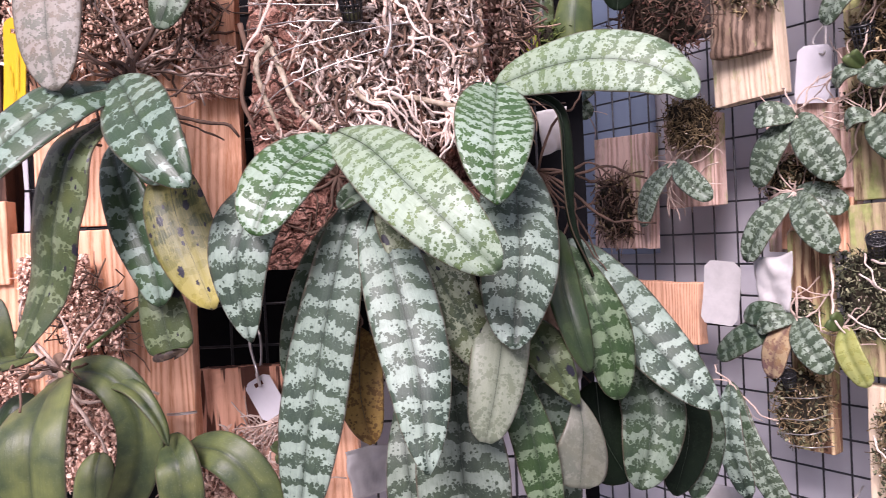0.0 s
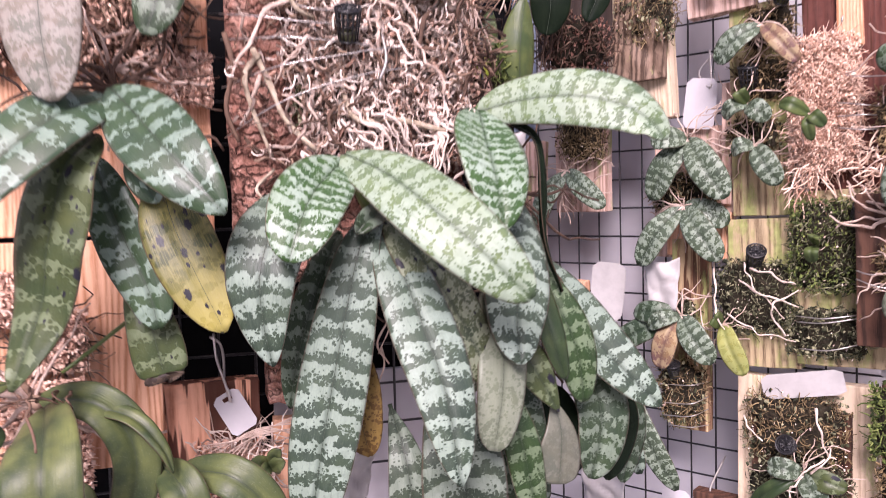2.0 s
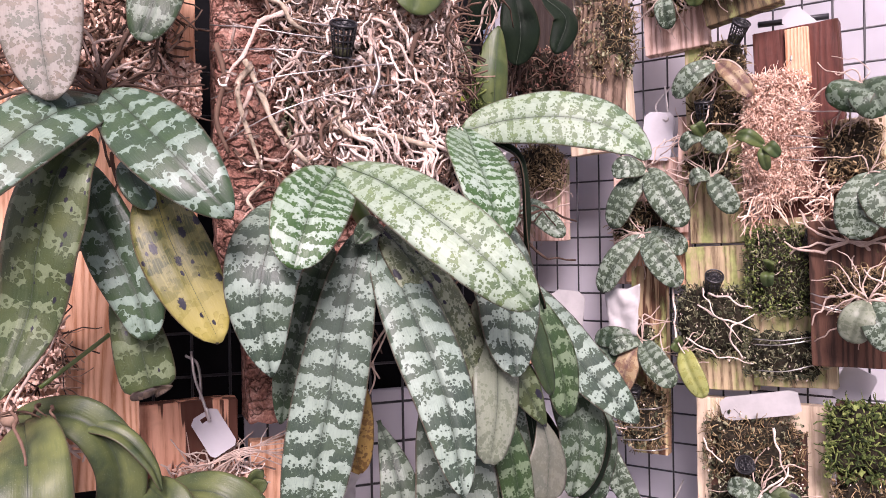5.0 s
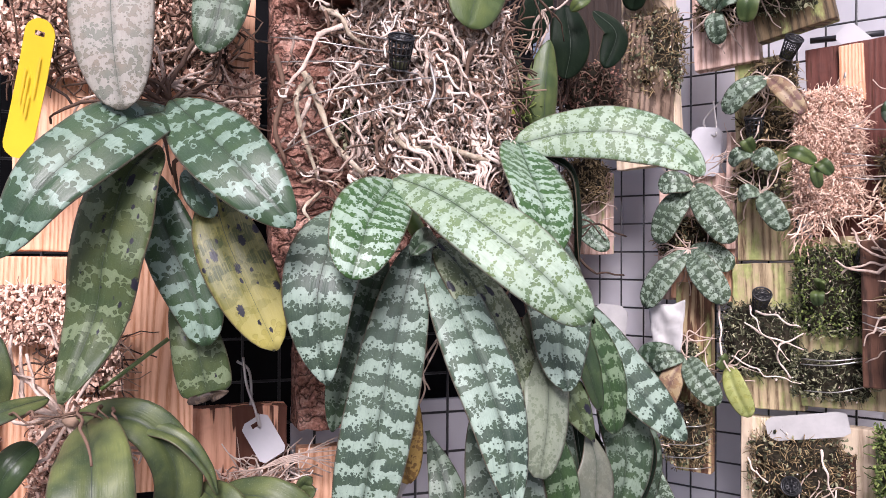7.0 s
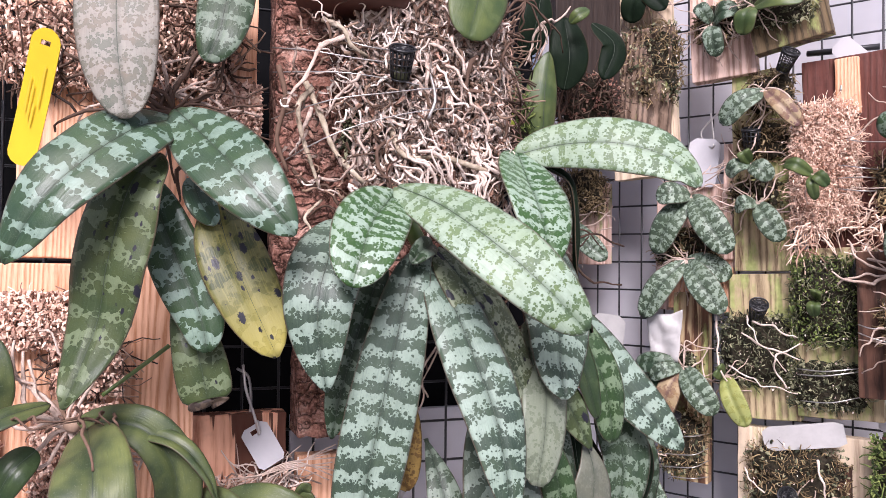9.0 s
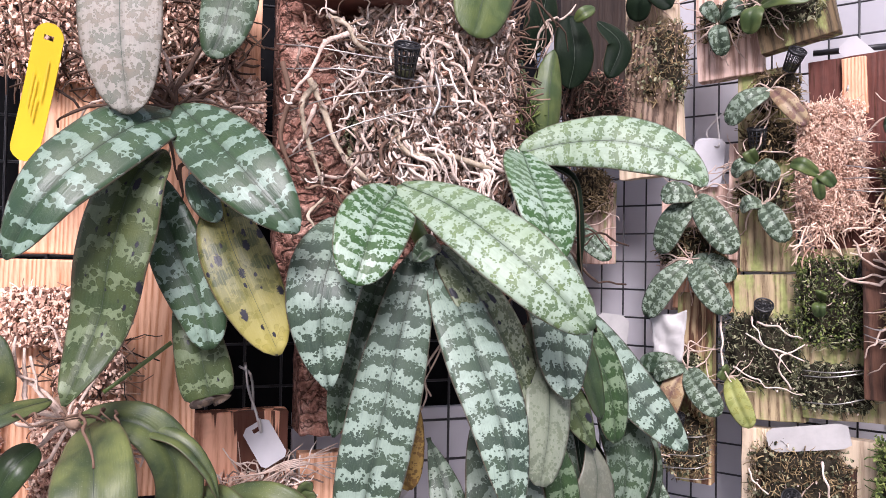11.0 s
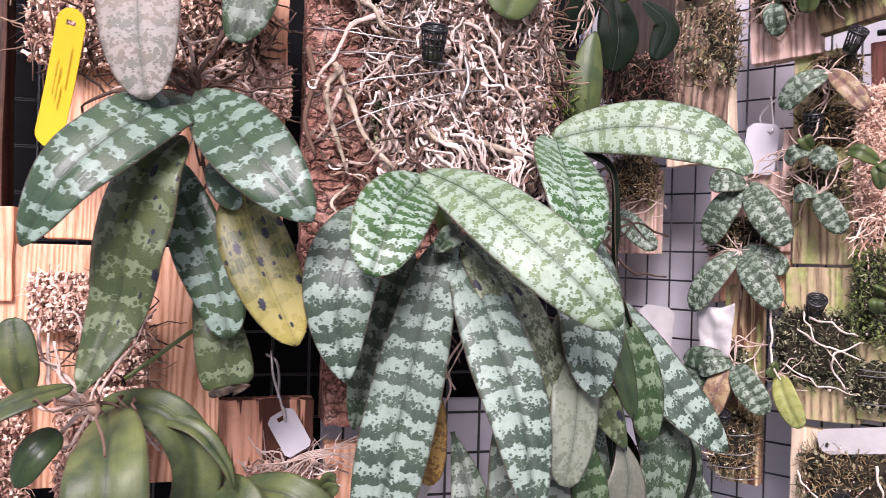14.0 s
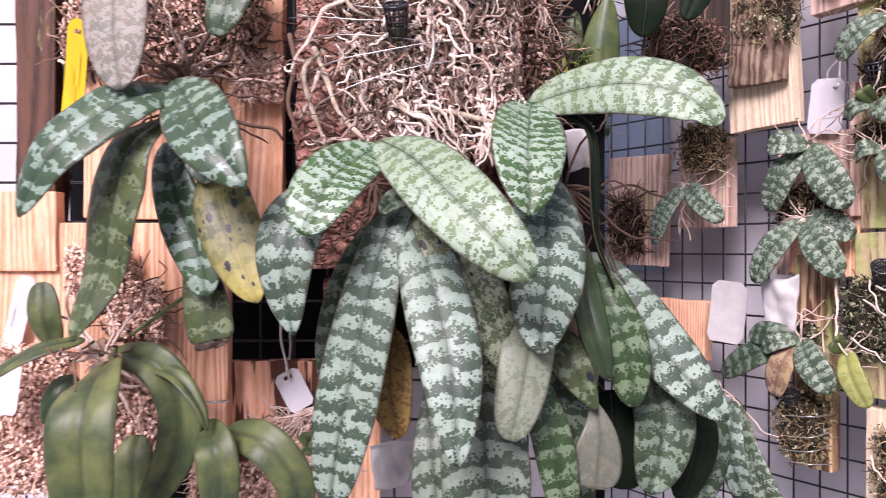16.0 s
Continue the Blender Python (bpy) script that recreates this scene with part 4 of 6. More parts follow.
def roots(plant, at, count, length, seed, r=0.0011, mat=None, spread=1.0, slant=True, drop=0.5, lift=0.004):
    """Thin aerial roots that spread over the board from a plant's base."""
    rnd = random.Random(seed)
    h, nn = (HV, NV) if slant else (Vector((1, 0, 0)), Vector((0, -1, 0)))
    for _ in range(count):
        ang = rnd.uniform(0, 6.283)
        d = h * math.cos(ang) * spread + ZV * (math.sin(ang) - drop)
        pts = [Vector(at)]
        for k in range(5):
            d = (d.normalized() + h * rnd.gauss(0, 0.5) + ZV * rnd.gauss(-0.05, 0.5) + nn * rnd.gauss(-0.05, 0.08)).normalized()
            pts.append(pts[-1] + d * length * rnd.uniform(0.06, 0.2) + nn * (lift if k == 0 else -lift * 0.35))
        strand(plant, "aerial_root", pts, r * rnd.uniform(0.7, 1.3), mat or ROOT, 6, 0.6, n=14, jit=0.005)


def wire(name_at, pts, r=0.0006, mat=None, label="thin bright wire tied round a mount"):
    bm = bmesh.new()
    tube(bm, bezier(pts, 12), r, 6)
    return tagged(finish(bm, "tie_wire", mat or WIRE), label, "wire", "tie wires")


def tag(name, label, pts, width, mat, face, bars=2, hole=True, bend=0.0, seed=0, category="plant label", rounded=False):
    """A flat plastic plant label along pts: blade with cut corners, a punched hole, bars of writing."""
    p0, p1 = Vector(pts[0]), Vector(pts[-1])
    t = thing(name, p0, label, category)
    ax = (p1 - p0)
    ln = ax.length
    ax.normalize()
    f = Vector(face)
    side = ax.cross(f).normalized()
    nor = side.cross(ax).normalized()
    bm = bmesh.new()
    rows = []
    cuts = (0, 0.02, 0.05, 0.085, 0.12, 0.2, 0.35, 0.5, 0.65, 0.8, 0.91, 0.95, 0.98, 1.0) if rounded else [i / 10 for i in range(11)]
    steps, punched = len(cuts) - 1, 3 if rounded else 1
    for i, u in enumerate(cuts):
        if rounded:
            w = 0.5 * width * math.sqrt(max(0.06, 1 - max(0, 1 - u / 0.1) ** 2)) * math.sqrt(max(0.06, 1 - max(0, (u - 0.91) / 0.09) ** 2))
        else:
            w = 0.5 * width * (0.62 + 0.38 * min(1, u / 0.08)) * (1 - 0.25 * max(0, (u - 0.94) / 0.06))
        mid = p0 + ax * ln * u + nor * bend * math.sin(u * 3.1 + seed)
        rows.append([[bm.verts.new(mid + side * w * v + nor * k * 0.0004) for v in (-1, -0.33, 0.33, 1)] for k in (1, -1)])
    for i in range(steps):
        for k in range(3):
            if hole and i == punched and k == 1:
                q = [rows[i][0][1], rows[i][0][2], rows[i + 1][0][2], rows[i + 1][0][1]]
                s = [rows[i][1][1], rows[i][1][2], rows[i + 1][1][2], rows[i + 1][1][1]]
                for m in range(4):
                    bm.faces.new((q[m], q[(m + 1) % 4], s[(m + 1) % 4], s[m]))
                continue
            bm.faces.new((rows[i][0][k], rows[i][0][k + 1], rows[i + 1][0][k + 1], rows[i + 1][0][k]))
            bm.faces.new((rows[i][1][k], rows[i + 1][1][k], rows[i + 1][1][k + 1], rows[i][1][k + 1]))
        for k in (0, 3):
            bm.faces.new((rows[i][0][k], rows[i + 1][0][k], rows[i + 1][1][k], rows[i][1][k]))
    for i in (0, steps):
        for k in range(3):
            bm.faces.new((rows[i][0][k], rows[i][0][k + 1], rows[i][1][k + 1], rows[i][1][k]))
    bmesh.ops.recalc_face_normals(bm, faces=bm.faces)
    finish(bm, "blade", mat, t, smooth=False)
    rnd = random.Random(seed)
    for i in range(bars):
        c = p0 + ax * ln * rnd.uniform(0.4, 0.75) + side * width * (0.22 - 0.4 * i / max(bars - 1, 1)) + nor * 0.0007
        b = bmesh.new()
        half = ln * rnd.uniform(0.08, 0.16)
        vs = [b.verts.new(c + ax * half * x + side * 0.0006 * y) for x, y in ((-1, -1), (1, -1), (1, 1), (-1, 1))]
        b.faces.new(vs)
        finish(b, "writing_bar", FAINT if mat is YELLOW else INK, t)
    return t


def crumpled(name, label, centre, half_w, half_h, mat, seed, slant=True, depth=0.008):
    """A piece of crumpled plastic sheet."""
    c = Vector(centre)
    h, nn = (HV, NV) if slant else (Vector((1, 0, 0)), Vector((0, -1, 0)))
    bm = bmesh.new()
    k = 14
    vs = []
    for i in range(k + 1):
        for j in range(k + 1):
            x, y = i / k * 2 - 1, j / k * 2 - 1
            q = Vector((x * 0.8 + y * 0.4, y * 0.7, seed))
            off = noise.noise(q) * depth * 1.2 + abs(noise.noise(q * 1.9 + Vector((2, 7, 0)))) * depth * 1.3
            edge = 1 + 0.14 * noise.noise(Vector((x * 1.3, y * 1.3, seed + 4)))
            vs.append(bm.verts.new(c + h * half_w * x * edge * (0.86 + 0.14 * y) + ZV * half_h * (y * edge + 0.12 * x) + nn * off))
    for i in range(k):
        for j in range(k):
            a = i * (k + 1) + j
            bm.faces.new((vs[a], vs[a + 1], vs[a + k + 2], vs[a + k + 1]))
    bmesh.ops.recalc_face_normals(bm, faces=bm.faces)
    bmesh.ops.solidify(bm, geom=bm.faces, thickness=0.0005)
    return tagged(finish(bm, name, mat), label, "label")


def net_pot():
    """A black mesh basket for fertiliser: lid with holes, ring rims, ribs."""
    t = thing("net_pot", (0, 0, 0), "small black plastic net basket stuck in the moss", "net pot", "fertiliser baskets")
    H, R0, R1 = 0.026, 0.0105, 0.0075

    def circle(r, z, n=24):
        return [Vector((r * math.cos(i * 6.2832 / n), r * math.sin(i * 6.2832 / n), z)) for i in range(n + 1)]
    for z, r, w in ((0, R0, 0.0011), (-0.007, R0 - 0.0006, 0.0006), (-0.0125, R0 - 0.0013, 0.0006), (-0.018, R0 - 0.002, 0.0006), (-H, R1, 0.0009)):
        bm = bmesh.new()
        tube(bm, circle(r, z), w, 6)
        finish(bm, "rim" if z == 0 else "ring", BLACK, t)
    for i in range(14):
        a = i * 6.2832 / 14
        bm = bmesh.new()
        tube(bm, [Vector((R0 * math.cos(a), R0 * math.sin(a), 0)), Vector((R1 * math.cos(a), R1 * math.sin(a), -H))], 0.0007, 5)
        finish(bm, "rib", BLACK, t)
    bm = bmesh.new()
    hub = [bm.verts.new(v) for v in circle(R1, -H)[:-1]]
    bm.faces.new(hub)
    finish(bm, "base", BLACK, t)
    bm = bmesh.new()
    bmesh.ops.create_circle(bm, cap_ends=True, segments=24, radius=R0 - 0.0004)
    bmesh.ops.translate(bm, verts=bm.verts, vec=(0, 0, -0.0024))
    bmesh.ops.solidify(bm, geom=bm.faces[:], thickness=0.0006)
    finish(bm, "lid", BLACK, t)
    for r in (0.0085, 0.0058, 0.003):
        bm = bmesh.new()
        tube(bm, circle(r, -0.0012), 0.00075, 5)
        finish(bm, "lid_ring", BLACK, t)
    for i in range(8):
        a = i * 6.2832 / 8
        bm = bmesh.new()
        tube(bm, [Vector((0.001 * math.cos(a), 0.001 * math.sin(a), -0.0012)), Vector((R0 * math.cos(a), R0 * math.sin(a), -0.0008))], 0.0008, 5)
        finish(bm, "lid_spoke", BLACK, t)
    bm = bmesh.new()
    bmesh.ops.create_cone(bm, cap_ends=True, segments=18, radius1=R1 - 0.0012, radius2=R1 - 0.001, depth=H * 0.25)
    bmesh.ops.translate(bm, verts=bm.verts, vec=(0, 0, -H * 0.86))
    finish(bm, "filling", MOSS, t, "dark fertiliser grains")
    return t


def set_pot(ob, at, lean_x, lean_y, scale=1.0, turn=0.0):
    ob.matrix_basis = Matrix.Translation(Vector(at)) @ Matrix.Rotation(turn, 4, "Z") @ Euler((radians(lean_x), radians(lean_y), 0)).to_matrix().to_4x4() @ Matrix.Scale(scale, 4)


def hook(pts, label="bent grey wire hook that holds a board"):
    bm = bmesh.new()
    tube(bm, bezier(pts, 16), 0.0013, 8)
    return tagged(finish(bm, "wire_hook", WIRE), label, "hook", "wire hooks")


# ---- roots on the cork slab ----
rnd = random.Random(5)
mat_box = ((-0.1606, 0.68, 1.7331), (0.0401, 0.68, 1.5878))
x0, x1, z1, z0 = mat_box[0][0], mat_box[1][0], mat_box[0][2], mat_box[1][2]
root_mass = thing("root_mass", ((x0 + x1) / 2, 0.69, z0), "tangled pale orchid roots covering a cork slab", "roots")


def root_path(big_root, tight=False):
    while True:
        fx, fz = rnd.uniform(0, 1), rnd.uniform(-0.03, 1.3)
        if (fx < 0.42 and fz > 1.02) or (fx > 0.78 and fz > 1.1):
            continue
        edge = 0.3 - 0.18 * fz
        if rnd.random() < 0.05 + 0.95 * min(1, max(0, (fx - edge) * 4.5)):
            break
    p = Vector((x0 + (x1 - x0) * fx, 0.69 - rnd.uniform(0, 0.036), z0 + (z1 - z0) * fz))
    ang = rnd.choice((rnd.gauss(-1.9, 0.5), rnd.gauss(-1.2, 0.5), rnd.gauss(-1.57, 0.9), rnd.uniform(0, 6.28)))
    d = Vector((math.cos(ang), 0, math.sin(ang)))
    pts = [p]
    step = rnd.uniform(0.006, 0.013) if big_root else rnd.uniform(0.0022, 0.006)
    bend = 0.75 if tight else 0.4
    for _ in range(rnd.randint(4, 7)):
        d = (d + Vector((rnd.gauss(0, bend), rnd.gauss(0, 0.22), rnd.gauss(-0.06, bend)))).normalized()
        q = pts[-1] + d * step
        q.y = min(max(q.y, 0.648), 0.694)
        if not x0 - 0.008 < q.x < x1 + 0.004:
            d.x = -d.x
            q = pts[-1] + d * step
        if q.z < z0 - 0.008:
            d.z = abs(d.z)
            q = pts[-1] + d * step
        pts.append(q)
    return pts


for _ in range(190):
    strand(root_mass, "root", root_path(True), rnd.choice((rnd.uniform(0.0009, 0.0016), rnd.uniform(0.0012, 0.002), rnd.uniform(0.0016, 0.0026))), ROOT if rnd.random() < 0.72 else ROOT_DIM, 7, rnd.uniform(0.4, 0.9), n=16, jit=0.005, flat=rnd.uniform(0.3, 0.8))
for mat, count, label in ((ROOT, 1000, "fine pale rootlets"), (ROOT_DIM, 800, "dark dead rootlets")):
    bm = bmesh.new()
    for _ in range(count):
        tube(bm, bezier(root_path(False, True), 8), rnd.uniform(0.0005, 0.0017), 5, rnd.uniform(0.3, 0.8), rnd.uniform(0.2, 0.8), 0.5)
    finish(bm, "rootlet_layer", mat, root_mass, label)["kind"] = "stuff"
# flat torn shreds of dead root, hanging mostly downwards
for mat, count in ((ROOT, 1500), (CHIP, 500)):
    bm = bmesh.new()
    for _ in range(count):
        p = root_path(False)[0]
        ang = rnd.gauss(-1.57, 0.75)
        d = Vector((math.cos(ang), rnd.gauss(0, 0.25), math.sin(ang)))
        ln, w = rnd.uniform(0.006, 0.016), rnd.uniform(0.0007, 0.002)
        n_face = Vector((rnd.gauss(0, 0.5), -1, rnd.gauss(0.2, 0.4)))
        left_v = None
        for k in range(5):
            side = d.cross(n_face).normalized() * w * (1 - 0.16 * k * rnd.uniform(0.3, 1.2))
            lift = d.cross(side).normalized() * 0.0006
            row = [bm.verts.new(p - side), bm.verts.new(p + lift), bm.verts.new(p + side)]
            if left_v:
                bm.faces.new((left_v[0], left_v[1], row[1], row[0]))
                bm.faces.new((left_v[1], left_v[2], row[2], row[1]))
            left_v = row
            p = p + d * ln / 4
            p.y = max(p.y, 0.646)
            d = (d + Vector((rnd.gauss(0, 0.3), rnd.gauss(0, 0.15), rnd.gauss(-0.05, 0.3)))).normalized()
    bmesh.ops.solidify(bm, geom=bm.faces[:], thickness=0.0004)
    finish(bm, "shred_layer", mat, root_mass, "torn flat root shreds")["kind"] = "stuff"
mid_x = (x0 + x1) / 2 + 0.03
crumbs(root_mass, "flake_layer", (mid_x, 0.678, (z0 + z1) / 2 + 0.01), (Vector(((x1 - x0) * 0.36, 0, 0)), ZV * (z1 - z0) * 0.55, Vector((0, -0.02, 0))), 800, 0.003, CHIP, 66)["kind"] = "stuff"
crumbs(root_mass, "flake_layer", (mid_x, 0.674, (z0 + z1) / 2 + 0.01), (Vector(((x1 - x0) * 0.36, 0, 0)), ZV * (z1 - z0) * 0.55, Vector((0, -0.02, 0))), 1000, 0.003, ROOT, 67)["kind"] = "stuff"
# thick pale roots that fan down from the slab's lower edge
for _ in range(30):
    sx = rnd.uniform(-0.07, 0.045)
    sz = rnd.uniform(1.61, 1.655)
    ex = 0.005 + (sx - 0.005) * 0.85 + rnd.gauss(0.004, 0.006)
    strand(root_mass, "root", [(sx, 0.672, sz), (sx * 0.97 + rnd.gauss(0, 0.003), 0.654, sz - 0.018), (ex + rnd.gauss(0, 0.006), rnd.uniform(0.643, 0.656), sz - rnd.uniform(0.03, 0.045)), (ex + rnd.gauss(0, 0.01), 0.656, sz - rnd.uniform(0.05, 0.075))], rnd.uniform(0.0013, 0.0024), ROOT, 8, rnd.uniform(0.5, 0.9), n=18, jit=0.012, flat=rnd.uniform(0.5, 0.9))
roots(root_mass, (-0.09, 0.685, 1.56), 16, 0.13, 20, 0.0014, ROOT_DIM, 0.9, False, 0.4)
# long roots running down the slab's edge
strand(root_mass, "root", [(-0.1435, 0.672, 1.6807), (-0.1311, 0.665, 1.6513), (-0.1194, 0.66, 1.6201), (-0.0957, 0.655, 1.5944)], 0.0026, ROOT_OLD, 9, 0.8)
strand(root_mass, "root", [(-0.1382, 0.668, 1.6754), (-0.1505, 0.664, 1.6592), (-0.1477, 0.664, 1.6355), (-0.1309, 0.668, 1.5891)], 0.0024, ROOT_OLD, 9, 0.8)
strand(root_mass, "root", [(-0.13, 0.664, 1.5792), (-0.1454, 0.655, 1.5638), (-0.141, 0.652, 1.552), (-0.1542, 0.655, 1.5355)], 0.0016, ROOT_OLD, 9, 0.7)
strand(root_mass, "root", [(-0.1661, 0.676, 1.6939), (-0.1604, 0.672, 1.6647), (-0.167, 0.674, 1.631), (-0.1575, 0.674, 1.6028)], 0.0022, ROOT_DIM, 9, 0.8)
strand(root_mass, "root", [(-0.0745, 0.664, 1.6604), (-0.0608, 0.656, 1.6207), (-0.0252, 0.654, 1.6201), (0.017, 0.652, 1.6097)], 0.0026, ROOT_OLD, 9, 0.8)
strand(root_mass, "root", [(-0.1297, 0.668, 1.7354), (-0.115, 0.655, 1.7251), (-0.1075, 0.655, 1.7115), (-0.0914, 0.66, 1.7047)], 0.0024, ROOT_OLD, 9, 0.6)
clump("moss_clump", "dull green moss among roots on the cork slab", (-0.0851, 0.685, 1.6394), 0.022, 0.02, 0.014, MOSS, 61, count=160, length=0.012, crumb=60)

wire("w", [(-0.1697, 0.69, 1.6504), (-0.126, 0.655, 1.6632), (-0.079, 0.648, 1.6716), (-0.0269, 0.652, 1.6809), (0.0488, 0.69, 1.6913)])
wire("w", [(-0.1689, 0.69, 1.6079), (-0.1303, 0.654, 1.6304), (-0.0836, 0.648, 1.649), (-0.0214, 0.652, 1.6634), (0.0491, 0.69, 1.6697)])
wire("w", [(-0.1695, 0.69, 1.7127), (-0.1401, 0.66, 1.705), (-0.1031, 0.652, 1.7001), (-0.0734, 0.652, 1.6992)])
wire("w", [(-0.1691, 0.69, 1.6911), (-0.1216, 0.655, 1.6875), (-0.0836, 0.65, 1.6851), (-0.0416, 0.655, 1.6822)])
wire("w", [(-0.1196, 0.668, 1.7219), (-0.0989, 0.65, 1.7111), (-0.0741, 0.65, 1.7093)])
strand(root_mass, "root", [(-0.036, 0.66, 1.6978), (-0.0353, 0.645, 1.6698), (-0.0412, 0.645, 1.6522)], 0.0014, WIRE, 8, 1.0, label="clear plastic clip")

pot = net_pot()
set_pot(pot, (-0.0676, 0.636, 1.7083), 32, -4, 1.03)

# ---- left wall: moss, labels, post side ----
clump("bark_fibre", "reddish bark fibre and dead roots under an orchid", (-0.258, 0.705, 1.7168), 0.058, 0.045, 0.016, ROOT_DIM, 71, count=300, length=0.03, r=0.0009, crumb=240, crumb_mat=CHIP, category="bark fibre")
clump("bark_fibre", "reddish bark fibre on a pine board", (-0.1997, 0.705, 1.6594), 0.022, 0.022, 0.012, CHIP, 72, count=120, length=0.014, crumb=150, crumb_mat=CHIP, category="bark fibre")
clump("bark_fibre", "pale bark fibre with dead roots", (-0.3396, 0.705, 1.7024), 0.045, 0.035, 0.012, ROOT_DIM, 73, count=160, length=0.03, crumb=110, crumb_mat=CHIP, category="bark fibre")
clump("bark_fibre", "pinkish bark chips on a pine board", (-0.3447, 0.695, 1.478), 0.03, 0.022, 0.012, CHIP, 74, count=160, length=0.016, crumb=260, crumb_mat=CHIP, category="bark chips")
clump("bark_fibre", "brown bark chips under a green orchid", (-0.3191, 0.69, 1.3526), 0.032, 0.058, 0.014, CHIP, 75, count=240, length=0.018, crumb=520, crumb_mat=CHIP, category="bark chips")
clump("dead_roots", "dry brown dead roots behind a green orchid", (-0.3113, 0.69, 1.4426), 0.026, 0.026, 0.012, ROOT_DIM, 76, count=90, length=0.03, r=0.0006, crumb=60, crumb_mat=CHIP, category="roots")
clump("bark_fibre", "bark chips and straw at the wall's edge", (-0.4157, 0.7, 1.3401), 0.04, 0.07, 0.016, CHIP, 77, count=200, length=0.03, crumb=380, crumb_mat=CHIP, category="bark chips")
clump("bark_fibre", "bark fibre with pale straw on a striped board", (-0.1724, 0.73, 1.3057), 0.035, 0.03, 0.014, ROOT, 78, count=150, length=0.03, r=0.0006, crumb=140, crumb_mat=CHIP, category="bark chips")
clump("bark_fibre", "bark chips below green leaves", (-0.2195, 0.72, 1.2646), 0.05, 0.03, 0.014, CHIP, 79, count=120, length=0.03, crumb=240, crumb_mat=CHIP, category="bark chips")
for i in range(9):
    wire("w", [(-0.2 + 0.004 * i, 0.716, 1.335 - 0.003 * i), (-0.16 + 0.002 * i, 0.705, 1.342 + 0.002 * (i % 4)), (-0.105 - 0.003 * (i % 3), 0.714, 1.36 - 0.004 * i)], 0.0006, ROOT, "pale straw on a mount")
roots(left, (-0.2506, 0.655, 1.6452), 26, 0.13, 11, 0.0016, ROOT_DIM, 1.3, False, 0.0)
roots(left, (-0.255, 0.665, 1.6602), 14, 0.12, 12, 0.0014, ROOT, 1.4, False, 0.0)
roots(low, (-0.3204, 0.65, 1.4002), 18, 0.12, 13, 0.0018, ROOT, 1.2, False, 0.3)
strand(left, "flower_spike", [(-0.2502, 0.655, 1.4597), (-0.2716, 0.65, 1.4435), (-0.2977, 0.645, 1.4241)], 0.0018, STEM, 8, 0.9, "thin green flower spike")
strand(left, "stem", [(-0.2485, 0.66, 1.6441), (-0.2492, 0.645, 1.6369), (-0.2511, 0.63, 1.6278)], 0.005, STEM, 10, 0.8)
strand(low, "old_spike", [(-0.3104, 0.6, 1.4235), (-0.3033, 0.57, 1.4218), (-0.2984, 0.545, 1.4128), (-0.293, 0.53, 1.396)], 0.0012, ROOT_DIM, 8, 0.7, "dry brown flower spike", jit=0.006)
for k in range(7):
    c0 = Vector((-0.3093, 0.6, 1.4145))
    strand(low, "rhizome", [c0 + Vector((-0.05 + 0.012 * k, 0.02, -0.004 * (k % 3))), c0 + Vector((-0.03 + 0.009 * k, -0.006, 0.004 * (k % 2))), c0 + Vector((0.002 + 0.004 * k, 0.0, 0.003 - 0.002 * k))], 0.0012, ROOT_DIM, 8, 0.3, jit=0.009)
strand(low, "stem", [(-0.334, 0.67, 1.4151), (-0.3272, 0.66, 1.4063), (-0.3138, 0.64, 1.4016)], 0.005, ROOT_DIM, 10, 0.8)
strand(big, "stem", [(-0.0674, 0.645, 1.5816), (-0.0663, 0.64, 1.5741), (-0.0535, 0.625, 1.5407), (-0.0427, 0.62, 1.5267)], 0.008, STEM, 10, 0.8)
strand(big, "stem", [(0.0515, 0.68, 1.6231), (0.0637, 0.675, 1.5812), (0.0747, 0.68, 1.5093), (0.0902, 0.68, 1.4162)], 0.008, ROOT_DIM, 10, 0.8)
for k, pts in enumerate(([(-0.0932, 0.65, 1.4198), (-0.088, 0.62, 1.4422), (-0.0708, 0.61, 1.471)], [(-0.0971, 0.64, 1.4258), (-0.0849, 0.64, 1.4161), (-0.0727, 0.64, 1.4014)], [(-0.0401, 0.62, 1.4755), (-0.0419, 0.61, 1.4579), (-0.0545, 0.62, 1.4249)], [(-0.0499, 0.63, 1.4279), (-0.0479, 0.63, 1.4137), (-0.0506, 0.64, 1.3979)])):
    strand(big, "aerial_root", pts, 0.0011, ROOT, 6, 0.6)
strand(big, "aerial_root", [(-0.0460, 0.6250, 1.4960), (-0.0450, 0.6150, 1.4790), (-0.0400, 0.6100, 1.4630)], 0.0012, ROOT, 7, 0.9, n=10)
strand(big, "aerial_root", [(-0.0400, 0.6100, 1.4630), (-0.0560, 0.6150, 1.4350), (-0.0440, 0.6300, 1.4140)], 0.0011, ROOT, 7, 0.6, n=10)
roots(big, (0.0867, 0.69, 1.5567), 14, 0.16, 14, 0.0013, ROOT_DIM, 0.7, False, 0.9)
roots(big, (0.0936, 0.7, 1.4352), 14, 0.14, 15, 0.0013, ROOT_DIM, 0.9, False, 0.7)
roots(big, (-0.0765, 0.7, 1.499), 10, 0.16, 16, 0.0013, ROOT_DIM, 0.6, False, 1.0)

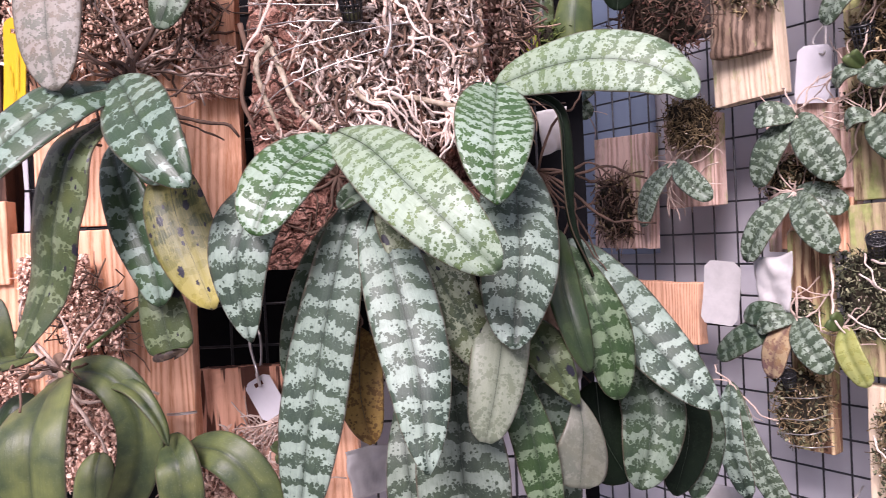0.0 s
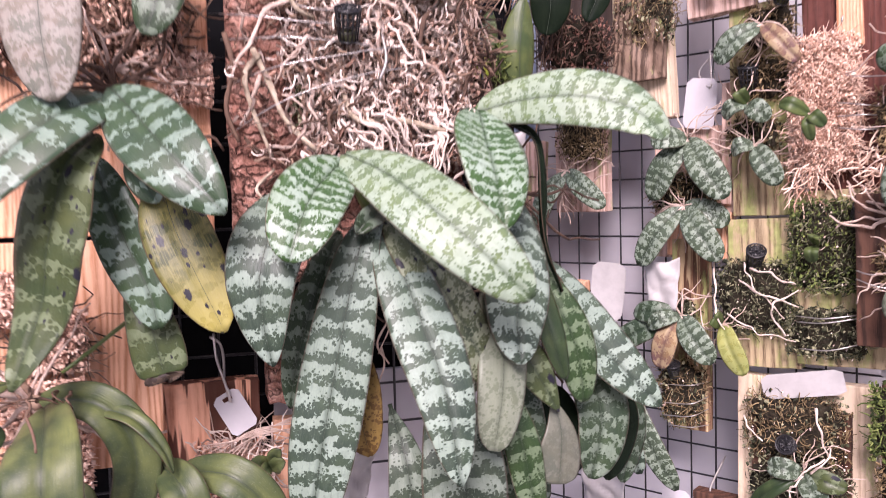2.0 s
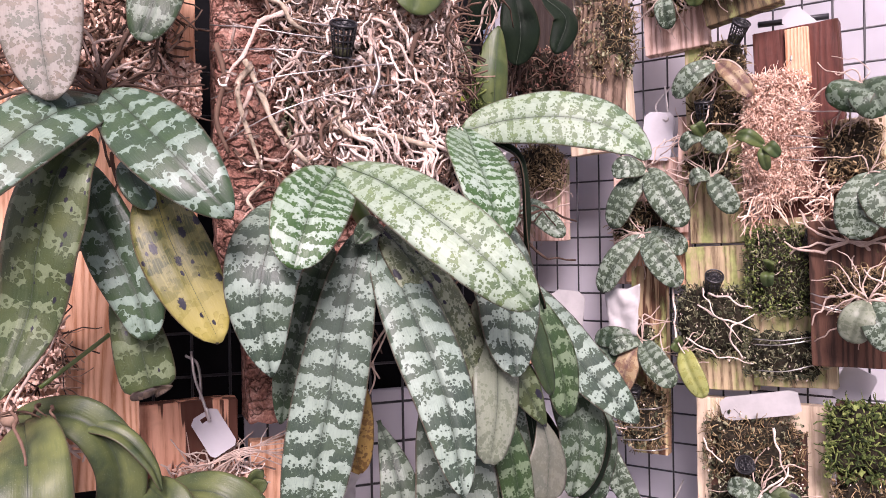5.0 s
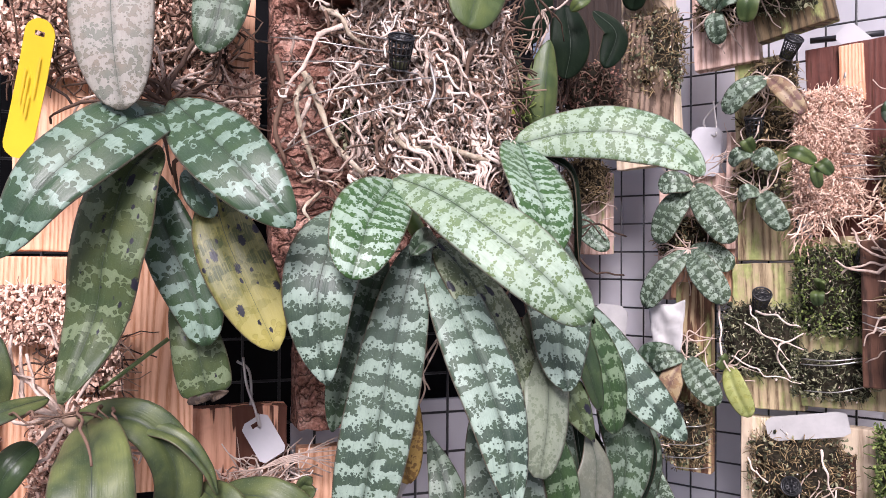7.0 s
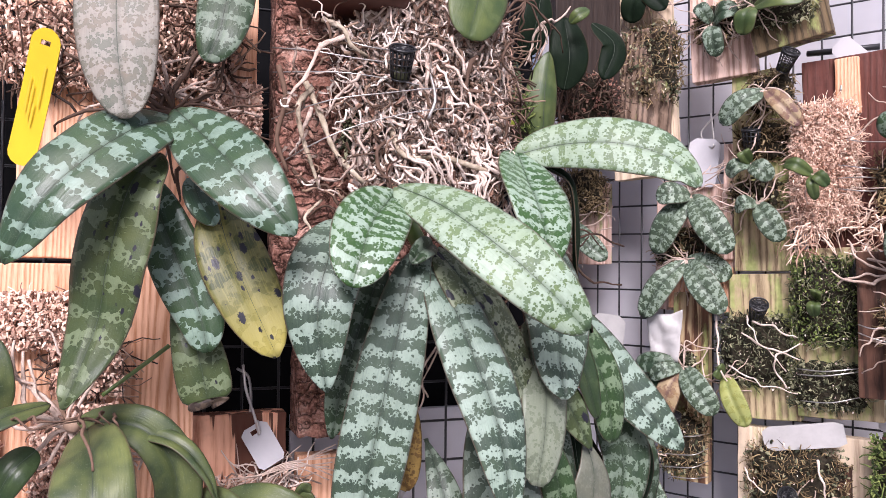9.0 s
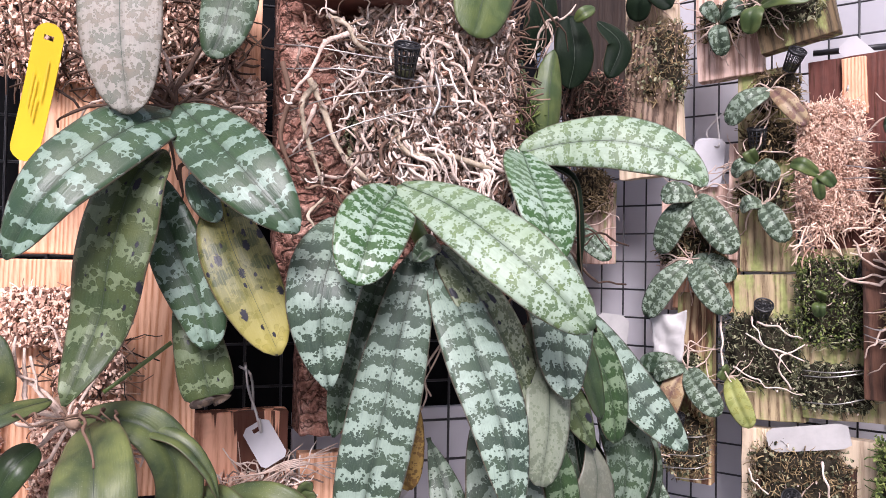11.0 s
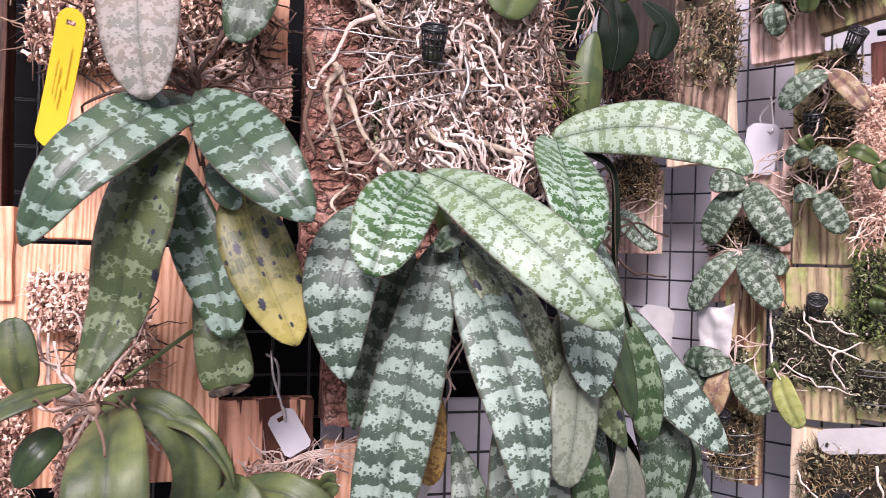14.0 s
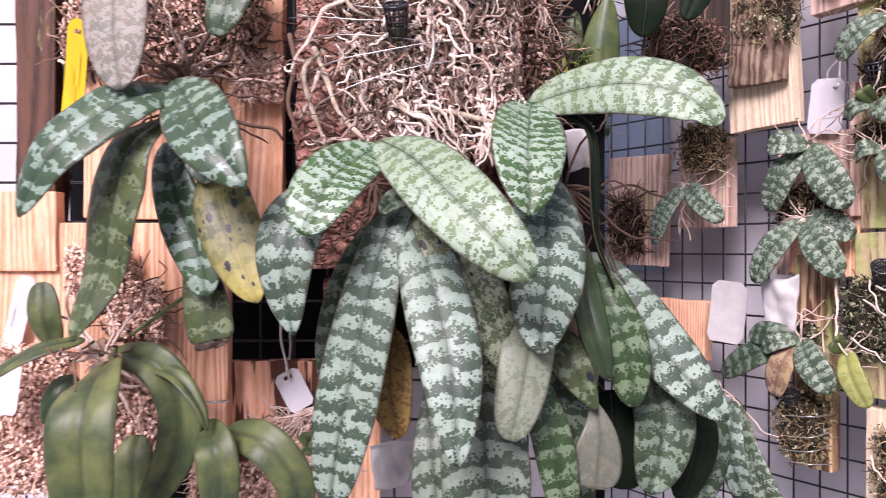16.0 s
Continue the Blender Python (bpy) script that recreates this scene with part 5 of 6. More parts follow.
tag("yellow_label", "bright yellow plastic plant label with faded writing", [(-0.3368, 0.632, 1.6946), (-0.3591, 0.66, 1.5972)], 0.0215, YELLOW, (-0.2, -1, 0.1), 4, True, 0.002, 3, rounded=True)
tag("white_label", "white plastic label with cut corners on a hook", [(-0.1795, 0.722, 1.3795), (-0.1605, 0.716, 1.3455)], 0.0255, LABEL, (0, -1, 0.1), 0, True, 0.0, 4)
hook([(-0.1865, 0.74, 1.4319), (-0.1846, 0.728, 1.4109), (-0.1781, 0.72, 1.39), (-0.1739, 0.715, 1.3734), (-0.176, 0.712, 1.3857)])
tag("white_label", "white plant label with grey writing among bark chips", [(-0.4104, 0.69, 1.473), (-0.4288, 0.695, 1.4096)], 0.018, LABEL, (0, -1, 0), 1, False, 0.0, 5)
tag("white_label", "white plastic label at the wall's edge", [(-0.4097, 0.66, 1.3989), (-0.4129, 0.655, 1.3523)], 0.02, LABEL, (0, -1, 0), 0, False, 0.0, 6)
crumpled("plastic_scrap", "crumpled white plastic scrap behind the leaves", (-0.0727, 0.68, 1.3026), 0.022, 0.02, PAPER, 2.2, False)
crumpled("plastic_scrap", "white plastic scrap hidden by leaves", (0.1096, 0.7, 1.3873), 0.013, 0.02, PAPER, 4.1, False)
crumpled("plastic_scrap", "white plastic scrap behind the hanging orchid", (0.1052, 0.72, 1.5946), 0.014, 0.02, PAPER, 5.3, False, 0.003)
hook([(-0.1902, 0.76, 1.4261), (-0.1807, 0.75, 1.4192), (-0.1785, 0.745, 1.3965), (-0.1813, 0.74, 1.3769)])
hook([(-0.2543, 0.7, 1.3547), (-0.2381, 0.69, 1.3567), (-0.2283, 0.7, 1.3558)])

seedling_low = thing("small_plant", (-0.1420, 0.7000, 1.3140), "tiny green plant with rounded leaves in straw", "plant")
leaf(seedling_low, [(-0.1420, 0.7000, 1.3140), (-0.1510, 0.6870, 1.3230), (-0.1590, 0.6820, 1.3260)], 0.014, M_LOW, (0, -1, 0.4), a=0.5, b=0.45, fold=0.2, seed=601, n=14)
leaf(seedling_low, [(-0.1410, 0.7000, 1.3140), (-0.1450, 0.6870, 1.3170), (-0.1480, 0.6820, 1.3150)], 0.013, M_LOW, (0, -1, 0.4), a=0.5, b=0.45, fold=0.2, seed=602, n=14)
leaf(seedling_low, [(-0.1400, 0.7000, 1.3160), (-0.1380, 0.6870, 1.3280), (-0.1340, 0.6820, 1.3340)], 0.014, M_LOW, (0, -1, 0.4), a=0.5, b=0.45, fold=0.2, seed=603, n=14)
leaf(seedling_low, [(-0.1410, 0.7000, 1.3120), (-0.1360, 0.6870, 1.3200), (-0.1300, 0.6820, 1.3230)], 0.016, M_LOW, (0, -1, 0.4), a=0.5, b=0.45, fold=0.2, seed=604, n=14)
leaf(seedling_low, [(-0.1430, 0.7000, 1.3110), (-0.1500, 0.6870, 1.3140), (-0.1550, 0.6820, 1.3120)], 0.015, M_LOW, (0, -1, 0.4), a=0.5, b=0.45, fold=0.2, seed=605, n=14)
strand(seedling_low, "stem", [(-0.1390, 0.7120, 1.3060), (-0.1420, 0.6990, 1.3170)], 0.0012, STEM, 6, 0.8, n=3)

# ---- top of the left wall ----
bm = bmesh.new()
prof = [(0.0, 0.0), (0.05, 0.0), (0.056, 0.01), (0.066, 0.08), (0.06, 0.08), (0.05, 0.012), (0.0, 0.008)]
for i in range(28):
    a0, a1 = i * 6.2832 / 28, (i + 1) * 6.2832 / 28
    for (r0, h0), (r1, h1) in zip(prof, prof[1:]):
        q = [Vector((r * math.cos(a), r * math.sin(a), h)) for r, h, a in ((r0, h0, a0), (r0, h0, a1), (r1, h1, a1), (r1, h1, a0))]
        bm.faces.new([bm.verts.new(v) for v in q])
bmesh.ops.remove_doubles(bm, verts=bm.verts, dist=1e-5)
bmesh.ops.recalc_face_normals(bm, faces=bm.faces)
bmesh.ops.translate(bm, verts=bm.verts, vec=Vector((-0.098, 0.69, 1.749)))
tagged(finish(bm, "clay_pot", CLAY), "dark brown clay pot hanging above the cork slab", "pot")
up = thing("strap_orchid", (0.0376, 0.74, 1.8174), "glossy green leaf of an orchid above the roots", "orchid")
leaf(up, [(0.0195, 0.665, 1.8146), (0.0082, 0.65, 1.7721), (-0.0065, 0.642, 1.7245)], 0.058, M_PLAIN, (0.1, -1, 0.2), a=0.4, b=0.4, seed=81)
leaf(up, [(-0.045, 0.74, 1.8513), (-0.0831, 0.72, 1.806), (-0.1062, 0.71, 1.7684)], 0.045, M_DARK, (-0.2, -1, 0.2), a=0.4, b=0.4, seed=82)
roots(up, (0.1169, 0.79, 1.8199), 16, 0.11, 17, 0.0013, ROOT_DIM, 1.0, False, 0.8)
roots(up, (0.1425, 0.8, 1.8006), 6, 0.08, 18, 0.0012, ROOT, 0.8, False, 0.6)
cat = thing("bulb_orchid", (0.1359, 0.8, 1.6763), "orchid with upright yellow-green swollen leaf", "orchid")
leaf(cat, [(0.1445, 0.8, 1.6654), (0.144, 0.795, 1.7162), (0.1521, 0.8, 1.7692)], 0.041, M_PLAIN, (0, -1, 0.2), a=0.35, b=0.6, fold=-0.2, curl=0.3, seed=83, label="bright green upright leaf")
leaf(cat, [(0.1094, 0.81, 1.6669), (0.1113, 0.81, 1.7114), (0.1205, 0.82, 1.7591)], 0.03, M_FADED, (0, -1, 0.2), a=0.35, b=0.5, fold=-0.2, curl=0.3, seed=84)
# three leaves of the recess, their shade painted in by the near-black green
leaf(cat, [(0.2026, 0.86, 1.7418), (0.2048, 0.85, 1.7809), (0.2023, 0.86, 1.8316)], 0.05, M_DEEP, (-0.2, -1, 0.2), a=0.5, b=0.5, seed=85, label="glossy leaf darkened for the corner's shade")
leaf(cat, [(0.2356, 0.85, 1.8253), (0.2612, 0.84, 1.7973), (0.2456, 0.84, 1.7546)], 0.035, M_DEEP, (0, -1, 0.4), a=0.5, b=0.5, seed=86, label="glossy leaf darkened for the corner's shade")
leaf(cat, [(0.162, 0.84, 1.8546), (0.1548, 0.84, 1.8138), (0.145, 0.85, 1.7754)], 0.04, M_DEEP, (0, -1, 0.1), a=0.5, b=0.5, seed=87, label="glossy leaf darkened for the corner's shade")
leaf(cat, [(0.194, 0.83, 1.8149), (0.1998, 0.82, 1.8225), (0.2147, 0.82, 1.8308)], 0.016, M_PLAIN, (0, -1, 0.4), a=0.5, b=0.5, seed=88)
roots(cat, (0.2131, 0.88, 1.761), 8, 0.08, 19, 0.0013, ROOT_DIM, 1.0, False, 0.4)
stake = thing("stake", (0.1016, 0.8, 1.6637), "pinkish wooden stake with a band of green tape", "stake")
strand(stake, "rod", [(0.1071, 0.8, 1.6464), (0.0933, 0.8, 1.7174)], 0.0085, STAKE, 12, 1.0, n=4)
strand(stake, "tape", [(0.1002, 0.8, 1.6804), (0.096, 0.8, 1.7008)], 0.0092, TAPE, 12, 1.0, "green tape", n=4)
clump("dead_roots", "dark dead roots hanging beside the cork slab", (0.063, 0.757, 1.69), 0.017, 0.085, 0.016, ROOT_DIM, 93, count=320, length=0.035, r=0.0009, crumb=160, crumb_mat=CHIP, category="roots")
roots(cat, (0.068, 0.74, 1.74), 8, 0.1, 23, 0.001, ROOT, 0.4, False, 1.4)
clump("moss_clump", "olive moss beside a stake", (0.1232, 0.81, 1.6899), 0.016, 0.03, 0.012, MOSS_GREEN, 91, count=120, length=0.014, crumb=40)
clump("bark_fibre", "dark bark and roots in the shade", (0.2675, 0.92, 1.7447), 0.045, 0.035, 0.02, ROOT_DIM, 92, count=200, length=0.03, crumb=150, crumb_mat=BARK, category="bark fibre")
# shade on this board comes from its darkened colour
board("brown_board", "brown board, its colour darkened for the corner's shade", (0.2366, 1.7323), (0.3373, 1.9617), 0.95, 0.02, W_SHADE, 21, group="brown boards")

# ---- slanting wall: boards ----
board("pale_board", "pale weathered board with moss and loose bark", (-0.6218, 1.65), (-0.5306, 1.9654), 0.84, 0.02, W_PALE, 31, True, -3, group="weathered boards")
board("bark_chunk", "split grey-brown bark strip on a pale board", (-0.598, 1.702), (-0.5261, 1.8541), 0.822, 0.014, W_BARKY, 32, True, 2, lump=0.007, cuts=20, category="bark")
clump("moss_clump", "dark brown moss block on a pale board", W(-0.5535, 0.83, 1.8032), 0.042, 0.055, 0.022, MOSS_BROWN, 101, True, 714, 0.012, 0.00045, 160, MOSS)
board("pink_board", "pinkish weathered board with small seedlings", (-0.5042, 1.7745), (-0.4205, 1.9695), 0.835, 0.02, W_PINK, 33, True, -2, group="weathered boards")
board("mossy_board", "tilted dark brown board with mossy edges", (-0.4228, 1.8002), (-0.3316, 1.8925), 0.815, 0.02, W_WET, 34, True, -10, group="mossy boards")
clump("moss_clump", "dark moss on a tilted board", W(-0.3877, 0.81, 1.8486), 0.045, 0.025, 0.012, MOSS, 102, True, 396, 0.009, 0.00042, 80)
board("weathered_board", "narrow greenish weathered board with tiny orchids", (-0.4494, 1.5211), (-0.3814, 1.7805), 0.845, 0.018, W_MOSSY, 35, True, -1, group="mossy boards")
board("cedar_board", "dark red cedar board wrapped in coconut fibre", (-0.3617, 1.5469), (-0.2643, 1.7842), 0.845, 0.022, W_CEDAR, 36, True, -2, group="cedar boards")
board("pine_strip", "orange inner strip of a split cedar board", (-0.3261, 1.7123), (-0.2993, 1.7798), 0.838, 0.01, W_PINE, 37, True, -2)
board("moss_mount", "pale board behind a column of small orchids", (-0.5604, 1.4652), (-0.455, 1.6389), 0.862, 0.018, W_PINK, 38, True, 1, group="weathered boards")
board("pine_strip", "small orange pine board under spotted leaves", (-0.5377, 1.4671), (-0.4535, 1.5276), 0.852, 0.01, W_PINE, 39, True, 3)
board("striped_strip", "narrow brown and green streaked board", (-0.5308, 1.2355), (-0.4836, 1.4908), 0.85, 0.02, W_STREAK, 40, True, 0, group="cedar boards")
board("mossy_board", "wet green board with black moss", (-0.4518, 1.3324), (-0.3699, 1.5176), 0.845, 0.02, W_MOSSY, 41, True, -2, group="mossy boards")
board("mossy_board", "wet green board with thick dark moss", (-0.3726, 1.3435), (-0.2785, 1.5506), 0.84, 0.02, W_MOSSY, 42, True, -2, group="mossy boards")
board("cedar_board", "brown cedar board with clinging orchid roots", (-0.2969, 1.3784), (-0.1991, 1.5456), 0.8, 0.022, W_BROWN, 43, True, -1, group="cedar boards")
board("pale_board", "pale board with moss and a long white label", (-0.4443, 1.1433), (-0.2825, 1.3203), 0.85, 0.02, W_PALE, 44, True, 0, group="weathered boards")
board("brown_board", "dark wet board under moss", (-0.4242, 1.1435), (-0.3091, 1.2879), 0.842, 0.006, W_BROWN, 45, True, 0, group="brown boards")
board("brown_board", "brown board with bright green moss", (-0.2759, 1.1746), (-0.1757, 1.3317), 0.83, 0.02, W_BROWN, 46, True, 0, group="brown boards")
board("pale_board", "pale wooden board at the edge of the wall", (-0.2674, 1.5377), (-0.2038, 1.6636), 0.83, 0.02, W_PALE, 47, True, 0, group="weathered boards")
board("pink_board", "pinkish board behind a moss ball", (-0.862, 1.4742), (-0.7531, 1.6402), 0.875, 0.02, W_PINK, 48, True, 2, group="weathered boards")
board("brown_board", "brown board behind a hanging moss ball", (-0.7324, 1.5285), (-0.647, 1.6517), 0.885, 0.02, W_PINK, 49, True, 0, group="brown boards")
board("pine_strip", "small orange pine board on the wire grid", (-0.8184, 1.3396), (-0.6875, 1.4248), 0.885, 0.02, W_PINE, 50, True, 1)
board("brown_board", "brown board low on the grid", (-0.5048, 1.0857), (-0.4374, 1.1543), 0.85, 0.02, W_BROWN, 51, True, 0, group="brown boards")
board("pink_board", "small pinkish board upper edge", (-0.4649, 1.5362), (-0.4527, 1.6902), 0.855, 0.02, W_PINK, 52, True, 0, group="weathered boards")

board("blue_panel", "dull blue-grey panel in the corner behind the grid", (-1.0284, 1.4619), (-0.815, 1.8906), 0.955, 0.012, BLUE, 53, True, 0, category="panel")

# ---- slanting wall: moss and fibre ----
fib = clump("coir_pad", "shaggy orange coconut fibre tied to a cedar board", W(-0.3374, 0.835, 1.6504), 0.038, 0.078, 0.02, COIR, 111, True, 2600, 0.014, 0.00038, 1500, COIR, 0.0013, category="coconut fibre")
fibres(fib, "hanging_fibre", W(-0.3541, 0.83, 1.5709), (HV * 0.018, ZV * 0.02, NV * 0.01), 90, 0.035, 0.0009, COIR, 112, droop=1.2)
fibres(fib, "hanging_fibre", W(-0.2821, 0.825, 1.574), (HV * 0.02, ZV * 0.03, NV * 0.01), 90, 0.03, 0.0009, COIR, 113, droop=1.0)
clump("moss_clump", "thick dark green moss on a wet board", W(-0.3307, 0.835, 1.486), 0.045, 0.055, 0.02, MOSS, 114, True, 1000, 0.009, 0.00042, 800, MOSS_GREEN, 0.0013)
clump("moss_clump", "dark wet moss tied with white strands", W(-0.3333, 0.835, 1.3842), 0.045, 0.03, 0.016, MOSS, 115, True, 468, 0.009, 0.00042, 140)
clump("moss_clump", "black moss with pale orchid roots", W(-0.4195, 0.84, 1.4211), 0.048, 0.048, 0.018, MOSS, 116, True, 648, 0.009, 0.00042, 180)
clump("moss_clump", "brownish moss below small orchids", W(-0.513, 0.855, 1.5511), 0.045, 0.028, 0.02, MOSS_BROWN, 117, True, 408, 0.012, 0.00045, 100, MOSS)
clump("moss_clump", "moss under a small orchid on a narrow board", W(-0.5236, 0.845, 1.3935), 0.028, 0.018, 0.014, MOSS, 118, True, 288, 0.009, 0.00042, 60)
clump("moss_clump", "moss wrapped with wire on a narrow board", W(-0.514, 0.84, 1.2895), 0.032, 0.042, 0.016, MOSS_BROWN, 119, True, 442, 0.012, 0.00045, 90, MOSS)
clump("moss_clump", "dry olive moss between tiny orchids", W(-0.4087, 0.845, 1.6879), 0.035, 0.03, 0.018, MOSS_BROWN, 120, True, 340, 0.012, 0.00045, 60)
clump("moss_clump", "dry moss round a tiny orchid", W(-0.4186, 0.845, 1.6197), 0.032, 0.022, 0.016, MOSS_BROWN, 121, True, 272, 0.012, 0.00045, 60, MOSS)
clump("moss_clump", "dry moss at the top of a narrow board", W(-0.4023, 0.845, 1.7488), 0.03, 0.028, 0.014, MOSS_BROWN, 122, True, 238, 0.012, 0.00045, 40)
clump("moss_clump", "brown moss with twigs on a pale board", W(-0.372, 0.842, 1.2631), 0.06, 0.045, 0.018, MOSS_BROWN, 123, True, 714, 0.012, 0.00045, 160, MOSS)
clump("moss_clump", "dark moss low on a pale board", W(-0.3679, 0.842, 1.1902), 0.06, 0.045, 0.016, MOSS, 124, True, 540, 0.009, 0.00042, 140)
clump("moss_clump", "bright green moss cushion on a brown board", W(-0.2466, 0.825, 1.2915), 0.04, 0.045, 0.02, MOSS_GREEN, 125, True, 420, 0.014, 0.0006, 200, MOSS_GREEN, 0.0025)
clump("moss_clump", "round brown moss ball with orchid roots", W(-0.677, 0.87, 1.6389), 0.034, 0.034, 0.03, MOSS_BROWN, 126, True, 578, 0.012, 0.00045, 60, MOSS_BROWN)
clump("moss_clump", "brown roots and moss on a pinkish board", W(-0.8163, 0.87, 1.534), 0.035, 0.045, 0.016, ROOT_DIM, 127, True, 220, 0.03, 0.0008, 80, MOSS_BROWN)
clump("moss_clump", "dry moss below a seedling board", W(-0.4651, 0.828, 1.8459), 0.03, 0.025, 0.012, MOSS_BROWN, 128, True, 204, 0.012, 0.00045, 50)
clump("moss_clump", "moss on a pale board at the wall's edge", W(-0.2523, 0.822, 1.6245), 0.03, 0.035, 0.016, MOSS_BROWN, 129, True, 306, 0.012, 0.00045, 80)
clump("moss_clump", "grey moss low at the wall's edge", W(-0.2398, 0.825, 1.2194), 0.04, 0.035, 0.016, MOSS_BROWN, 130, True, 340, 0.012, 0.00045, 80)

# ---- slanting wall: small orchids ----


def seedling(label, base, leaves, width, seed, mat=None, root=10, length=0.09, group="small spotted orchids", arch=0.014):
    """A small orchid: leaves from base to each tip, arched off the wall, with pale roots."""
    t = thing("small_orchid", base, label, "orchid", group)
    base = Vector(base)
    for i, spec in enumerate(leaves):
        tip, w, m = (spec + (None, None))[:3]
        tip = Vector(tip)
        mid = base.lerp(tip, 0.5) + NV * arch + ZV * 0.004
        leaf(t, [base, mid, tip + NV * 0.004], w or width, m or mat or M_SMALL, NV + ZV * 0.35 + HV * 0.02, a=0.5, b=0.38, fold=0.2, seed=seed + i, n=16)
    roots(t, base, int(root * 1.6), length, seed, 0.001)
    return t


seedling("small orchid with three spotted oval leaves in moss", W(-0.4995, 0.83, 1.6219), [(W(-0.5383, 0.81, 1.6181), 0.034), (W(-0.5446, 0.82, 1.5441), 0.04), (W(-0.4432, 0.815, 1.5443), 0.042)], 0.04, 201)
seedling("small orchid with two spotted leaves over an orange board", W(-0.5064, 0.83, 1.5354), [(W(-0.5601, 0.815, 1.4581),), (W(-0.4511, 0.815, 1.4673),), (W(-0.4482, 0.84, 1.514), 0.034)], 0.038, 211)
seedling("small spotted orchid with a pinkish old leaf", W(-0.5104, 0.83, 1.3923), [(W(-0.4592, 0.81, 1.338), 0.036), (W(-0.5335, 0.815, 1.3229), 0.034, M_PURPLE), (W(-0.548, 0.815, 1.376), 0.022), (W(-0.6165, 0.83, 1.3378), 0.036, M_DARK), (W(-0.5754, 0.83, 1.3928), 0.03, M_DARK)], 0.034, 221)
seedling("banded orchid leaves hanging low on the grid", W(-0.5798, 0.8, 1.3146), [(W(-0.5479, 0.785, 1.1862), 0.036, M_BAND), (W(-0.5286, 0.8, 1.2055), 0.034, M_DARK), (W(-0.5036, 0.8, 1.1694), 0.034, M_SMALL)], 0.036, 231, root=4, arch=0.02)
seedling("tiny orchid with a purple leaf and a spotted leaf", W(-0.4035, 0.82, 1.7492), [(W(-0.4528, 0.81, 1.7085), 0.034), (W(-0.359, 0.815, 1.6989), 0.023, M_PURPLE)], 0.03, 241)
seedling("tiny spotted orchid on a narrow board", W(-0.4218, 0.825, 1.6576), [(W(-0.4482, 0.82, 1.6428), 0.022), (W(-0.3934, 0.82, 1.6355), 0.026), (W(-0.4296, 0.82, 1.6733), 0.018, M_PLAIN)], 0.024, 251, root=8)
seedling("tiny spotted orchid low on a narrow board", W(-0.4133, 0.825, 1.6072), [(W(-0.4381, 0.82, 1.599), 0.022), (W(-0.3807, 0.815, 1.5583), 0.03)], 0.024, 261, root=9)
seedling("little green seedling in coconut fibre", W(-0.3412, 0.79, 1.6351), [(W(-0.3711, 0.785, 1.6498), 0.018), (W(-0.3235, 0.785, 1.6206), 0.016), (W(-0.3371, 0.785, 1.6049), 0.014)], 0.016, 271, M_PLAIN, 3, 0.05)
seedling("yellow-green orchid leaf hanging from black moss", W(-0.4535, 0.825, 1.3871), [(W(-0.4223, 0.815, 1.3264), 0.029, M_LIME), (W(-0.459, 0.815, 1.3948), 0.022, M_PLAIN)], 0.03, 281, root=6, length=0.08)
seedling("two-leaved seedling in thick moss", W(-0.3433, 0.82, 1.4859), [(W(-0.3393, 0.815, 1.4996), 0.014), (W(-0.3441, 0.815, 1.4679), 0.016)], 0.015, 291, M_PLAIN, 2, 0.03)
seedling("small orchid hanging under a moss ball", W(-0.6978, 0.86, 1.5904), [(W(-0.7466, 0.85, 1.5057), 0.038), (W(-0.6291, 0.85, 1.535), 0.032)], 0.036, 301, root=14, length=0.12)
seedling("small orchid behind an arching leaf", W(-0.8659, 0.86, 1.6959), [(W(-0.8208, 0.85, 1.7149), 0.034, M_DARK), (W(-0.8324, 0.85, 1.6732), 0.03, M_SMALL), (W(-0.9295, 0.86, 1.6857), 0.03, M_DARK)], 0.03, 311, root=3)
seedling("small orchid seedlings on a mossy pale board", W(-0.3581, 0.825, 1.2142), [(W(-0.3961, 0.82, 1.2193), 0.026), (W(-0.3307, 0.815, 1.185), 0.028), (W(-0.4158, 0.82, 1.1677), 0.02, M_STRAP), (W(-0.3077, 0.82, 1.208), 0.026, M_FADED)], 0.026, 321, root=12, length=0.09)
seedling("spotted orchid at the edge of the slanting wall", W(-0.241, 0.8, 1.698), [(W(-0.2578, 0.79, 1.6661), 0.05, M_DARK), (W(-0.2141, 0.79, 1.6585), 0.05, M_DARK)], 0.05, 331)
seedling("pale spotted orchid on a brown cedar board", W(-0.2323, 0.78, 1.5957), [(W(-0.2454, 0.77, 1.5231), 0.05, M_SMALL), (W(-0.2008, 0.77, 1.5367), 0.05, M_SMALL)], 0.05, 341, length=0.1)
seedling("orchid with grey leaf and long roots on cedar", W(-0.2339, 0.77, 1.4561), [(W(-0.2507, 0.765, 1.4116), 0.036, M_GREY), (W(-0.2076, 0.765, 1.4058), 0.04, M_SMALL)], 0.04, 351, root=14, length=0.1)
seedling("seedling on a pinkish board", W(-0.4684, 0.82, 1.8444), [(W(-0.4593, 0.815, 1.7976), 0.026), (W(-0.4329, 0.815, 1.8549), 0.03, M_DARK), (W(-0.4868, 0.815, 1.8687), 0.02)], 0.026, 361, root=12)
seedling("green leaf beside a mossy tilted board", W(-0.4117, 0.8, 1.8504), [(W(-0.4215, 0.795, 1.8142), 0.028, M_PLAIN), (W(-0.3484, 0.79, 1.8458), 0.03, M_PLAIN)], 0.028, 371, root=5)
